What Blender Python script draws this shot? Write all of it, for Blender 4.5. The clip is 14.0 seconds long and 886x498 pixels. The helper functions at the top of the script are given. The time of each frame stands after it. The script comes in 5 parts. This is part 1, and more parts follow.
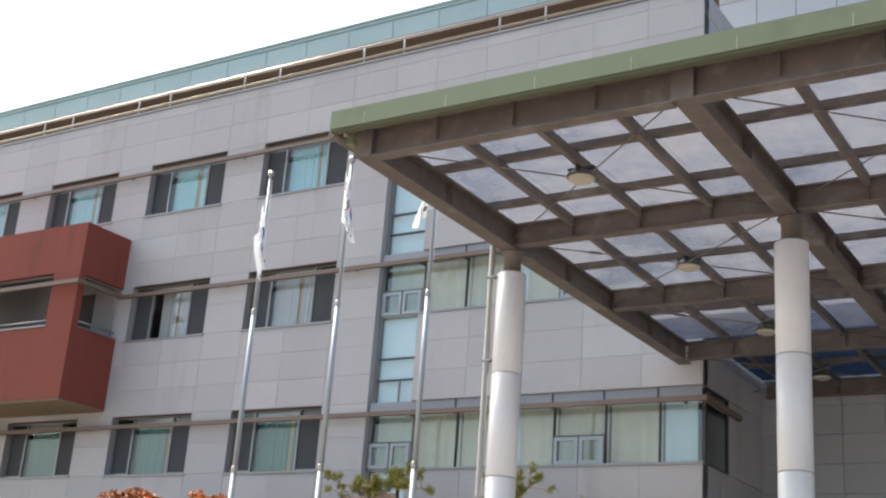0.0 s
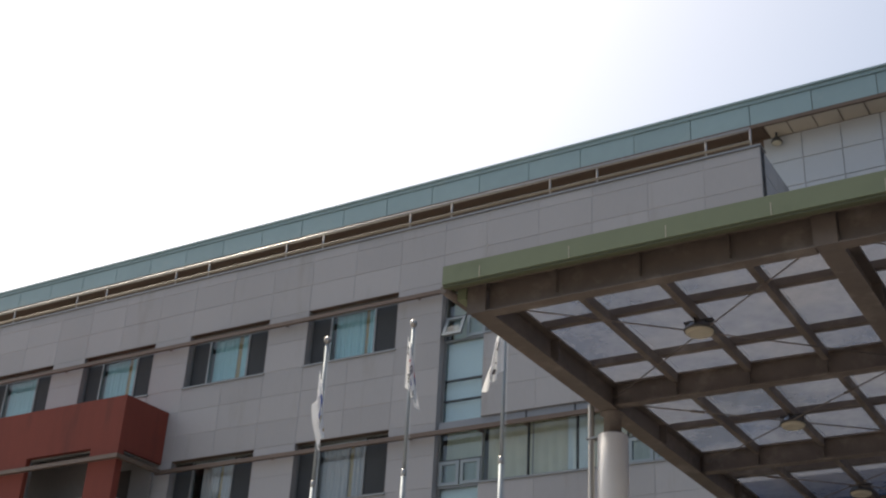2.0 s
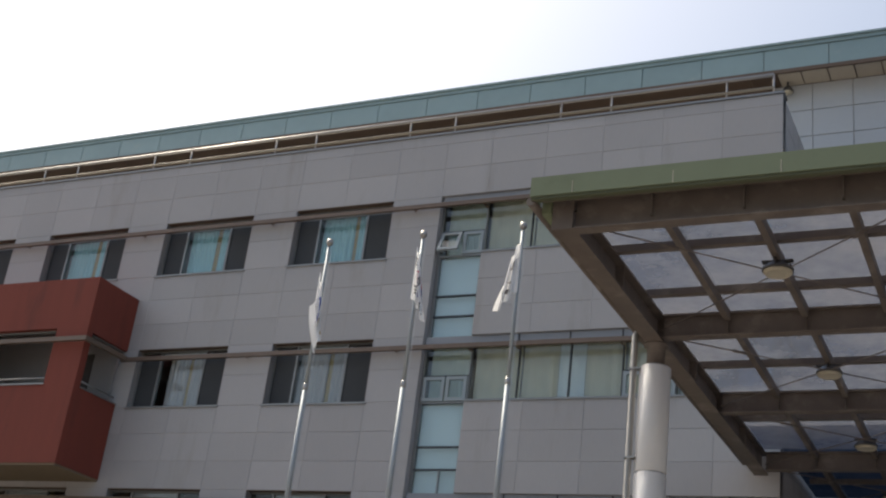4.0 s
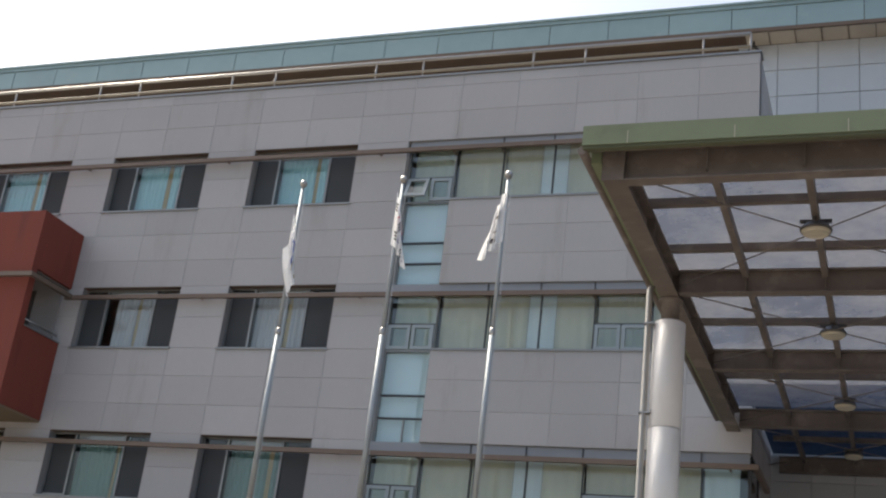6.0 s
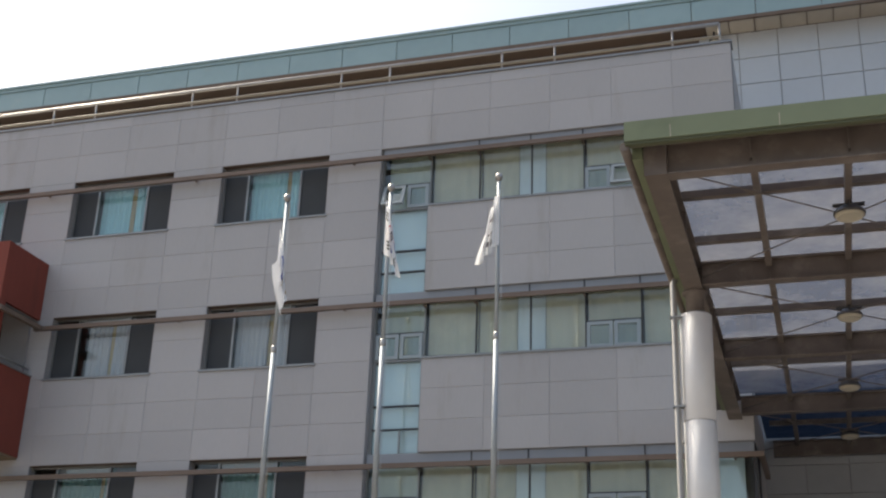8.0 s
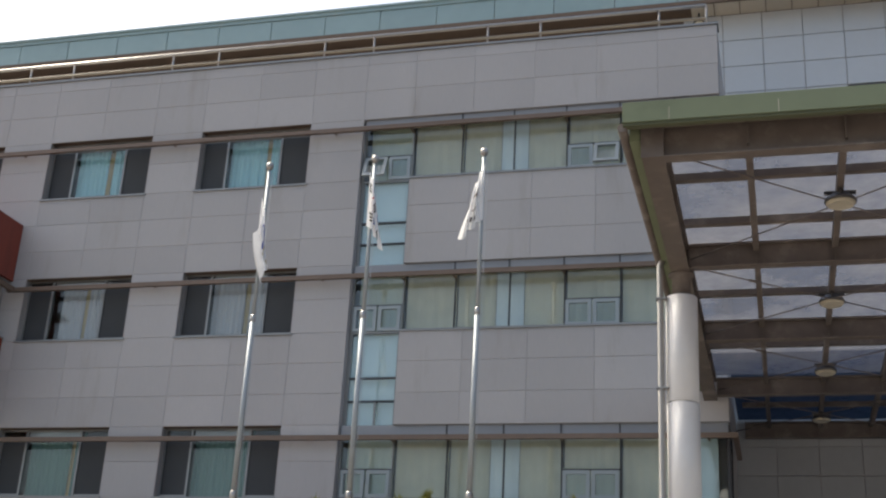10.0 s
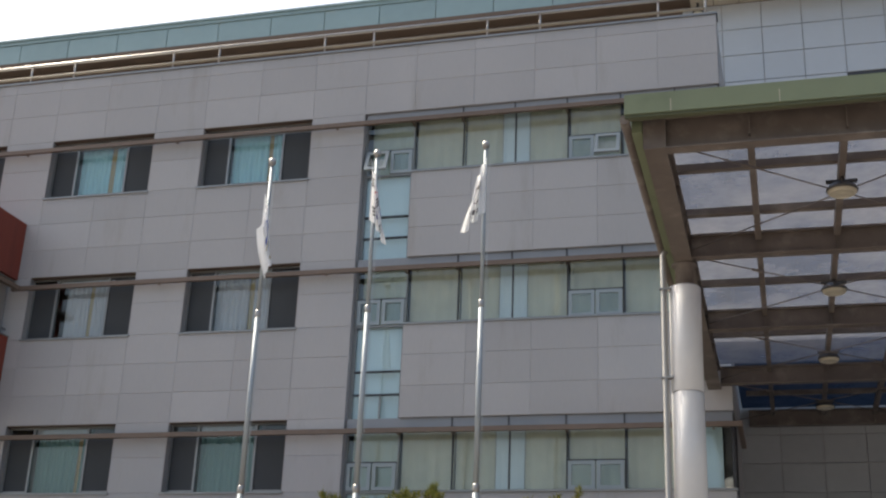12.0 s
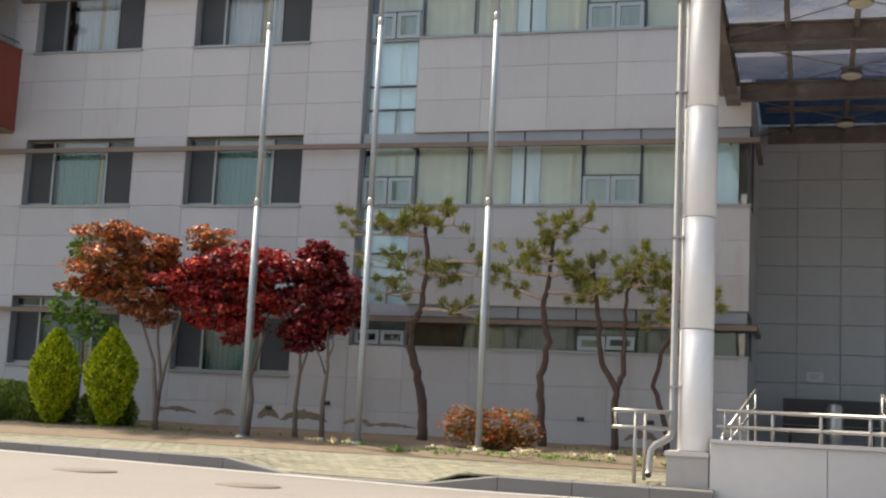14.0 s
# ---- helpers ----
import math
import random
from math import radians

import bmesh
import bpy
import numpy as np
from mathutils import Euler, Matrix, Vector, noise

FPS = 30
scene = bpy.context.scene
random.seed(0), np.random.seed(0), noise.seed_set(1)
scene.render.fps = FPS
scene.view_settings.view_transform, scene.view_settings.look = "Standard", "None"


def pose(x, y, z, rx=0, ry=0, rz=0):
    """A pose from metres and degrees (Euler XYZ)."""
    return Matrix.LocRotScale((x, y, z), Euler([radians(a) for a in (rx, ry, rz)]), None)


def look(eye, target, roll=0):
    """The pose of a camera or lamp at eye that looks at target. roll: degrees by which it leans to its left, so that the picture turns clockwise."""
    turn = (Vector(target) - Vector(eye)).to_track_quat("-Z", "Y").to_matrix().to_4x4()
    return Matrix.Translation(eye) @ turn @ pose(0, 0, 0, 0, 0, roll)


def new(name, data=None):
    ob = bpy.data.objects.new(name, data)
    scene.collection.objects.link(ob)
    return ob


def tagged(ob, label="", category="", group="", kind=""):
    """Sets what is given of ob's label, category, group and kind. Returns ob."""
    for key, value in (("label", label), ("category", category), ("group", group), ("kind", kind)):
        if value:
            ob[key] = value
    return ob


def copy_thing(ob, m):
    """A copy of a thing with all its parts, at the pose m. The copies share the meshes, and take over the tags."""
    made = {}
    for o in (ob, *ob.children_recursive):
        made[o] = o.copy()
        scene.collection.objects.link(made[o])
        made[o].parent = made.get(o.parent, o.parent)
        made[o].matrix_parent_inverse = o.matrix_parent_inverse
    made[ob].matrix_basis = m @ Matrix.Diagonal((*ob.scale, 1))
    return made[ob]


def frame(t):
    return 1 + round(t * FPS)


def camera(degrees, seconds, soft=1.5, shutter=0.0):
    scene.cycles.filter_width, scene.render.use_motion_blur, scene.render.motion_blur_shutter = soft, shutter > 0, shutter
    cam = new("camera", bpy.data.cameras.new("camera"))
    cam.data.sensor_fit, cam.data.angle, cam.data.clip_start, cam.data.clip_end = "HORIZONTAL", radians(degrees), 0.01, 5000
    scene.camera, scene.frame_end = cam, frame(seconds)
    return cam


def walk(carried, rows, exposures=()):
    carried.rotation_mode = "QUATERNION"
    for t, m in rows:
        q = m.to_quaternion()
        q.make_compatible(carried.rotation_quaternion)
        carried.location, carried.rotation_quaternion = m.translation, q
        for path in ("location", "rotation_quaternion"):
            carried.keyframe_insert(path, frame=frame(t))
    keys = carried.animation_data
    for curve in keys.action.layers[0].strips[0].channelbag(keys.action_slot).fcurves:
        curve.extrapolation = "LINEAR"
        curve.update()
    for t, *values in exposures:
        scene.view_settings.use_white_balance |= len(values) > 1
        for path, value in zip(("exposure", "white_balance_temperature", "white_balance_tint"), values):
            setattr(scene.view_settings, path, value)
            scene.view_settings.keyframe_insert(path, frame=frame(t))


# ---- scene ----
cam = camera(39.4, 14.0, soft=2.2)
PATH = [
    (0, (0.26, -0.899, 1.128), (-0.764, 0.695, 1.77), 4.3),
    (0.5, (-0.036, -0.989, 1.082), (-1.05, 0.612, 1.722), 4.9),
    (1, (-0.419, -1.115, 1.068), (-1.507, 0.4, 1.79), 3.9),
    (1.5, (-0.913, -1.177, 1.079), (-1.884, 0.374, 1.884), 3.8),
    (2, (-1.423, -1.189, 1.053), (-2.386, 0.315, 1.954), 3.3),
    (2.5, (-1.93, -1.298, 1.03), (-2.919, 0.223, 1.87), 5.0),
    (3, (-2.493, -1.493, 1.003), (-3.452, 0.102, 1.734), 6.0),
    (3.2, (-2.727, -1.511, 1.003), (-3.652, 0.078, 1.789), 6.9),
    (5.3, (-4.702, -1.89, 0.951), (-5.431, -0.208, 1.75), 4.0),
    (5.5, (-4.905, -1.902, 0.954), (-5.592, -0.192, 1.73), 2.9),
    (6, (-5.416, -1.934, 0.94), (-6.107, -0.209, 1.681), 7.1),
    (6.5, (-5.876, -2.02, 0.949), (-6.57, -0.308, 1.715), 5.0),
    (7, (-6.295, -2.11, 0.942), (-6.933, -0.37, 1.695), 4.5),
    (7.5, (-6.616, -2.093, 0.953), (-7.24, -0.345, 1.698), 4.8),
    (8, (-6.908, -2.169, 0.944), (-7.47, -0.406, 1.703), 2.1),
    (8.2, (-6.983, -2.149, 0.971), (-7.537, -0.361, 1.676), 2.5),
    (10.3, (-7.249, -2.274, 0.999), (-7.752, -0.48, 1.727), 3.0),
    (10.5, (-7.254, -2.298, 1.0), (-7.756, -0.508, 1.736), 2.8),
    (11, (-7.252, -2.304, 0.986), (-7.764, -0.506, 1.697), 2.4),
    (11.5, (-7.25, -2.337, 0.973), (-7.729, -0.53, 1.683), 2.2),
    (12, (-7.261, -2.332, 0.981), (-7.773, -0.533, 1.687), 2.4),
    (12.5, (-7.262, -2.34, 0.99), (-7.823, -0.536, 1.646), 3.5),
    (12.8, (-7.238, -2.244, 0.974), (-7.811, -0.402, 1.504), 3.4),
    (13, (-7.222, -2.179, 0.964), (-7.797, -0.333, 1.474), 3.3),
    (13.3, (-7.192, -2.139, 0.979), (-7.738, -0.271, 1.439), 2.3),
    (13.5, (-7.172, -2.112, 0.989), (-7.744, -0.227, 1.337), 1.6),
    (13.8, (-7.115, -2.104, 0.986), (-7.683, -0.202, 1.233), 2.3),
    (14, (-7.077, -2.098, 0.984), (-7.643, -0.199, 1.249), 2.8),
]
EXPOSURES = [(t, e, 6900 if t < 12.6 else 7030 if t < 13.2 else 7170, 6) for t, e in ((0.0, 1.55), (0.5, 1.63), (1.0, 1.3), (1.5, 0.77), (2.0, 0.40), (2.5, 0.18), (3.0, 0.06), (3.2, 0.1), (5.3, 0.84), (6.5, 0.82), (7.5, 0.84), (8.2, 0.8), (11.0, 0.8), (12.0, 0.8), (12.5, 0.74), (13.0, 0.70), (13.5, 1.05), (14.0, 1.22))]
walk(cam, [(t, look(eye, target, roll)) for t, eye, target, roll in PATH], EXPOSURES)

# ---- world and sun ----
SUN_EL, SUN_AZ = 56.0, -73.0          # azimuth clockwise from +y, so the sun stands on the -x side, a little behind the facade
world = bpy.data.worlds.new("world")
scene.world = world
world.use_nodes = True
wn = world.node_tree.nodes
sky = wn.new("ShaderNodeTexSky")
sky.sky_type = "NISHITA"
sky.sun_disc = False
sky.sun_elevation = radians(SUN_EL)
sky.sun_rotation = radians(SUN_AZ)
sky.air_density, sky.dust_density, sky.ozone_density = 1.0, 5.5, 1.0
wn["Background"].inputs["Strength"].default_value = 0.15
world.node_tree.links.new(sky.outputs[0], wn["Background"].inputs["Color"])
sun_data = bpy.data.lights.new("sun", "SUN")
sun_data.energy, sun_data.angle, sun_data.color = 2.7, radians(0.6), (1.0, 0.95, 0.87)
sun = new("sun", sun_data)
sun_dir = Vector((math.sin(radians(SUN_AZ)) * math.cos(radians(SUN_EL)), math.cos(radians(SUN_AZ)) * math.cos(radians(SUN_EL)), math.sin(radians(SUN_EL))))
sun.matrix_world = look(sun_dir * 80, (0, 0, 0))


# ---- material kit ----
def mat(name, color, rough=0.7, metal=0.0, var=0.12, scale=6.0, big=0.7, bump=0.15, bscale=60.0, rand=0.0, spec=0.5, dark=None, stains=0.0, streak=False):
    """Principled surface: grain and large stains vary the colour, fine noise gives relief, rand varies it from piece to piece."""
    m = bpy.data.materials.new(name)
    m.use_nodes = True
    nt = m.node_tree
    n, L = nt.nodes, nt.links
    b = n["Principled BSDF"]
    b.inputs["Roughness"].default_value = rough
    b.inputs["Metallic"].default_value = metal
    b.inputs["Specular IOR Level"].default_value = spec
    mp = n.new("ShaderNodeMapping")
    geo = n.new("ShaderNodeNewGeometry")
    L.new(geo.outputs["Position"], mp.inputs["Vector"])
    if streak:
        mp.inputs["Scale"].default_value = (1.0, 1.0, 0.18)
    n1 = n.new("ShaderNodeTexNoise"); n1.inputs["Scale"].default_value = scale; n1.inputs["Detail"].default_value = 6.0
    n2 = n.new("ShaderNodeTexNoise"); n2.inputs["Scale"].default_value = big; n2.inputs["Detail"].default_value = 4.0
    n3 = n.new("ShaderNodeTexNoise"); n3.inputs["Scale"].default_value = bscale; n3.inputs["Detail"].default_value = 4.0
    for k in (n1, n2):
        L.new(mp.outputs[0], k.inputs["Vector"])
    L.new(geo.outputs["Position"], n3.inputs["Vector"])
    a = n.new("ShaderNodeMath"); a.operation = "MULTIPLY_ADD"; a.inputs[1].default_value = var; a.inputs[2].default_value = 1.0 - var * 0.5
    L.new(n1.outputs["Fac"], a.inputs[0])
    c = n.new("ShaderNodeMath"); c.operation = "MULTIPLY_ADD"; c.inputs[1].default_value = var * 1.4; c.inputs[2].default_value = 1.0 - var * 0.7
    L.new(n2.outputs["Fac"], c.inputs[0])
    d = n.new("ShaderNodeMath"); d.operation = "MULTIPLY"
    L.new(a.outputs[0], d.inputs[0]); L.new(c.outputs[0], d.inputs[1])
    out = d
    if rand:
        oi = n.new("ShaderNodeObjectInfo")
        e = n.new("ShaderNodeMath"); e.operation = "MULTIPLY_ADD"; e.inputs[1].default_value = rand; e.inputs[2].default_value = 1.0 - rand * 0.5
        L.new(oi.outputs["Random"], e.inputs[0])
        f = n.new("ShaderNodeMath"); f.operation = "MULTIPLY"
        L.new(d.outputs[0], f.inputs[0]); L.new(e.outputs[0], f.inputs[1])
        out = f
    mix = n.new("ShaderNodeMix"); mix.data_type = "RGBA"; mix.blend_type = "MULTIPLY"; mix.inputs["Factor"].default_value = 1.0
    mix.inputs[6].default_value = (*color, 1)
    cmb = n.new("ShaderNodeCombineColor")
    for k in range(3):
        L.new(out.outputs[0], cmb.inputs[k])
    L.new(cmb.outputs[0], mix.inputs[7])
    last = mix.outputs[2]
    if dark:
        ramp = n.new("ShaderNodeMapRange"); ramp.inputs["From Min"].default_value = 0.62 - stains; ramp.inputs["From Max"].default_value = 0.75
        n4 = n.new("ShaderNodeTexNoise"); n4.inputs["Scale"].default_value = big * 1.7; n4.inputs["Detail"].default_value = 7.0; n4.inputs["Roughness"].default_value = 0.65
        L.new(mp.outputs[0], n4.inputs["Vector"]); L.new(n4.outputs["Fac"], ramp.inputs["Value"])
        mx = n.new("ShaderNodeMix"); mx.data_type = "RGBA"; mx.inputs[7].default_value = (*dark, 1)
        L.new(ramp.outputs[0], mx.inputs["Factor"]); L.new(last, mx.inputs[6])
        last = mx.outputs[2]
    L.new(last, b.inputs["Base Color"])
    if bump:
        bp = n.new("ShaderNodeBump"); bp.inputs["Strength"].default_value = bump; bp.inputs["Distance"].default_value = 0.01
        L.new(n3.outputs["Fac"], bp.inputs["Height"]); L.new(bp.outputs[0], b.inputs["Normal"])
    return m


def glass(name, tint, gloss=0.12, rough=0.02, wave=0.0):
    """Thin pane: tinted see-through with a Fresnel mirror on top."""
    m = bpy.data.materials.new(name)
    m.use_nodes = True
    nt = m.node_tree
    n, L = nt.nodes, nt.links
    n.remove(n["Principled BSDF"])
    t = n.new("ShaderNodeBsdfTransparent"); t.inputs[0].default_value = (*tint, 1)
    g = n.new("ShaderNodeBsdfGlossy"); g.inputs["Roughness"].default_value = rough
    lw = n.new("ShaderNodeLayerWeight")
    fr = n.new("ShaderNodeMath"); fr.operation = "POWER"; fr.inputs[1].default_value = 4.5
    L.new(lw.outputs["Facing"], fr.inputs[0])
    ad = n.new("ShaderNodeMath"); ad.operation = "ADD"; ad.inputs[1].default_value = gloss; ad.use_clamp = True
    L.new(fr.outputs[0], ad.inputs[0])
    mx = n.new("ShaderNodeMixShader")
    L.new(ad.outputs[0], mx.inputs[0]); L.new(t.outputs[0], mx.inputs[1]); L.new(g.outputs[0], mx.inputs[2])
    L.new(mx.outputs[0], n["Material Output"].inputs["Surface"])
    if wave:
        geo = n.new("ShaderNodeNewGeometry")
        ns = n.new("ShaderNodeTexNoise"); ns.inputs["Scale"].default_value = 1.3
        L.new(geo.outputs["Position"], ns.inputs["Vector"])
        bp = n.new("ShaderNodeBump"); bp.inputs["Strength"].default_value = wave; bp.inputs["Distance"].default_value = 0.02
        L.new(ns.outputs["Fac"], bp.inputs["Height"]); L.new(bp.outputs[0], g.inputs["Normal"])
    return m


def sheet_material(name, clear=(0.37, 0.44, 0.58), dusty=(0.33, 0.315, 0.31)):
    """Weathered translucent roofing sheet, blotched with dust."""
    m = bpy.data.materials.new(name)
    m.use_nodes = True
    nt = m.node_tree
    n, L = nt.nodes, nt.links
    n.remove(n["Principled BSDF"])
    geo = n.new("ShaderNodeNewGeometry")
    ns = n.new("ShaderNodeTexNoise"); ns.inputs["Scale"].default_value = 0.55; ns.inputs["Detail"].default_value = 8.0; ns.inputs["Roughness"].default_value = 0.68
    L.new(geo.outputs["Position"], ns.inputs["Vector"])
    r = n.new("ShaderNodeMapRange"); r.inputs["From Min"].default_value = 0.33; r.inputs["From Max"].default_value = 0.68
    r.inputs["To Min"].default_value = 0.22; r.inputs["To Max"].default_value = 0.78
    L.new(ns.outputs["Fac"], r.inputs["Value"])
    t = n.new("ShaderNodeBsdfTransparent"); t.inputs[0].default_value = (*clear, 1)
    tr = n.new("ShaderNodeBsdfTranslucent"); tr.inputs[0].default_value = (*dusty, 1)
    df = n.new("ShaderNodeBsdfGlossy"); df.inputs[0].default_value = (0.6, 0.6, 0.6, 1); df.inputs["Roughness"].default_value = 0.25
    a = n.new("ShaderNodeMixShader"); L.new(r.outputs[0], a.inputs[0]); L.new(t.outputs[0], a.inputs[1]); L.new(tr.outputs[0], a.inputs[2])
    bb = n.new("ShaderNodeMixShader"); bb.inputs[0].default_value = 0.08
    L.new(a.outputs[0], bb.inputs[1]); L.new(df.outputs[0], bb.inputs[2])
    L.new(bb.outputs[0], n["Material Output"].inputs["Surface"])
    return m


def leaf_material(name, c1, c2, c3=None, rough=0.5, through_amount=0.35):
    """Leaves: colour varies from leaf to leaf, light passes through them."""
    m = bpy.data.materials.new(name)
    m.use_nodes = True
    nt = m.node_tree
    n, L = nt.nodes, nt.links
    b = n["Principled BSDF"]
    b.inputs["Roughness"].default_value = rough
    geo = n.new("ShaderNodeNewGeometry")
    ramp = n.new("ShaderNodeValToRGB")
    ramp.color_ramp.elements[0].color = (*c1, 1)
    ramp.color_ramp.elements[1].color = (*c2, 1)
    if c3:
        k = ramp.color_ramp.elements.new(0.85); k.color = (*c2, 1)
        ramp.color_ramp.elements[2].color = (*c3, 1)
    L.new(geo.outputs["Random Per Island"], ramp.inputs["Fac"])
    L.new(ramp.outputs[0], b.inputs["Base Color"])
    tr = n.new("ShaderNodeBsdfTranslucent")
    L.new(ramp.outputs[0], tr.inputs[0])
    mx = n.new("ShaderNodeMixShader"); mx.inputs[0].default_value = through_amount
    L.new(b.outputs[0], mx.inputs[1]); L.new(tr.outputs[0], mx.inputs[2])
    L.new(mx.outputs[0], n["Material Output"].inputs["Surface"])
    return m


STONE = mat("stone_cladding", (0.402, 0.392, 0.395), 0.65, var=0.10, scale=25, big=0.6, bump=0.08, bscale=120, rand=0.12, dark=(0.325, 0.305, 0.285), stains=0.06, streak=True)
JOINT = mat("joint_mortar", (0.355, 0.345, 0.35), 0.9)
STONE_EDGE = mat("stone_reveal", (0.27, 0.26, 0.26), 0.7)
BASEWALL = mat("base_stone", (0.43, 0.405, 0.40), 0.7, var=0.12, dark=(0.30, 0.26, 0.22), stains=0.06)
RED = mat("red_plaster", (0.205, 0.043, 0.027), 0.8, var=0.22, scale=5, big=0.5, bump=0.2, dark=(0.105, 0.028, 0.02), stains=0.07, streak=True)
SOFFIT_CREAM = mat("cream_soffit", (0.55, 0.49, 0.40), 0.8)
BROWN = mat("brown_metal_band", (0.165, 0.118, 0.09), 0.5, 0.15, var=0.25, dark=(0.24, 0.19, 0.155), stains=0.02)
ALU = mat("grey_window_frame", (0.27, 0.275, 0.275), 0.4, 0.5, var=0.06)
ALU_DARK = mat("dark_window_frame", (0.05, 0.05, 0.055), 0.45, 0.3, var=0.06)
VENT_FRAME = mat("pale_vent_frame", (0.31, 0.35, 0.365), 0.4, 0.2, var=0.06)
SCREEN = mat("insect_screen", (0.042, 0.046, 0.05), 0.75, var=0.3, scale=2, bump=0.0)
PANE = glass("window_glass", (0.93, 0.96, 0.96), 0.05, wave=0.05)
PANE_BLUE = glass("blue_window_glass", (0.90, 0.955, 0.965), 0.07, wave=0.08)
CURTAIN_TEAL = mat("teal_curtain", (0.38, 0.62, 0.66), 0.85, var=0.2)
CURTAIN_YELLOW = mat("beige_curtain", (0.60, 0.575, 0.45), 0.85, var=0.22, big=1.2)
CURTAIN_BLUE = mat("pale_blue_blind", (0.70, 0.77, 0.78), 0.8, var=0.12)
ROOM = mat("room_paint", (0.35, 0.34, 0.32), 0.9)
FASCIA = mat("green_roof_fascia", (0.27, 0.365, 0.37), 0.45, 0.25, var=0.14, scale=3, rand=0.10, dark=(0.33, 0.40, 0.385), stains=0.03)
SOFFIT_BROWN = mat("brown_soffit", (0.14, 0.10, 0.075), 0.7, var=0.2)
STEEL = mat("stainless_tube", (0.40, 0.38, 0.36), 0.38, 0.9, var=0.08, bump=0.0)
POLE_STEEL = mat("aluminium_pole", (0.36, 0.39, 0.41), 0.5, 0.25, var=0.08, bump=0.0)
TILE = mat("white_wall_panel", (0.50, 0.53, 0.56), 0.4, var=0.06, rand=0.05)
GREYPANEL = mat("grey_wall_panel", (0.36, 0.375, 0.385), 0.5, 0.03, var=0.12, rand=0.08)
CANOPY_GREEN = mat("olive_green_fascia", (0.195, 0.225, 0.135), 0.6, 0.1, var=0.14, scale=4, dark=(0.15, 0.175, 0.10), stains=0.03)
OLIVE_SHADED = mat("olive_shaded_lip", (0.09, 0.10, 0.055), 0.7)
BEAM = mat("weathered_brown_steel", (0.150, 0.122, 0.104), 0.65, 0.1, var=0.42, scale=6, big=1.2, dark=(0.27, 0.235, 0.205), stains=0.10)
COLUMN = mat("pale_column_metal", (0.74, 0.73, 0.725), 0.36, 0.06, var=0.07)
SHEET = sheet_material("roofing_sheet")
SHEET_BLUE = sheet_material("deep_blue_roofing_sheet", (0.20, 0.27, 0.36), (0.15, 0.175, 0.22))
HEAD = mat("grey_blue_head_strip", (0.27, 0.285, 0.31), 0.5)
TERRACE = mat("terrace_stone", (0.56, 0.53, 0.51), 0.7, var=0.12, rand=0.06, dark=(0.46, 0.43, 0.40), stains=0.03)
PEDESTAL = mat("pedestal_stone", (0.40, 0.37, 0.35), 0.75, var=0.2, dark=(0.30, 0.27, 0.25), stains=0.06)
LAMP_GLASS = mat("lamp_lens", (0.52, 0.47, 0.36), 0.3, var=0.05)
LAMP_METAL = mat("lamp_housing", (0.10, 0.095, 0.09), 0.5, 0.5)


# ---- mesh kit ----
def box(bm, x0, x1, y0, y1, z0, z1):
    v = [bm.verts.new(p) for p in ((x0, y0, z0), (x1, y0, z0), (x1, y1, z0), (x0, y1, z0), (x0, y0, z1), (x1, y0, z1), (x1, y1, z1), (x0, y1, z1))]
    for f in ((0, 3, 2, 1), (4, 5, 6, 7), (0, 1, 5, 4), (1, 2, 6, 5), (2, 3, 7, 6), (3, 0, 4, 7)):
        bm.faces.new([v[i] for i in f])


def tube(bm, pts, r, n=10, caps=True):
    """A round bar through the points; r is one radius or one for each point."""
    pts = [Vector(p) for p in pts]
    rr = r if isinstance(r, (list, tuple)) else [r] * len(pts)
    rings = []
    side = None
    for i, p in enumerate(pts):
        a = pts[min(i + 1, len(pts) - 1)] - pts[max(i - 1, 0)]
        a.normalize()
        if side is None:
            side = a.orthogonal().normalized()
        side = (side - a * side.dot(a)).normalized()
        up = a.cross(side)
        rings.append([bm.verts.new(p + (side * math.cos(k * math.tau / n) + up * math.sin(k * math.tau / n)) * rr[i]) for k in range(n)])
    for a, b in zip(rings, rings[1:]):
        for k in range(n):
            f = bm.faces.new((a[k], a[(k + 1) % n], b[(k + 1) % n], b[k]))
            f.smooth = True
    if caps:
        bm.faces.new(rings[0][::-1])
        bm.faces.new(rings[-1])


def lathe(bm, prof, c=(0, 0, 0), n=20):
    """A turned body from (radius, height) pairs."""
    rings = [[bm.verts.new((c[0] + r * math.cos(k * math.tau / n), c[1] + r * math.sin(k * math.tau / n), c[2] + z)) for k in range(n)] for r, z in prof]
    for a, b in zip(rings, rings[1:]):
        for k in range(n):
            f = bm.faces.new((a[k], a[(k + 1) % n], b[(k + 1) % n], b[k]))
            f.smooth = True
    bm.faces.new(rings[0][::-1])
    bm.faces.new(rings[-1])


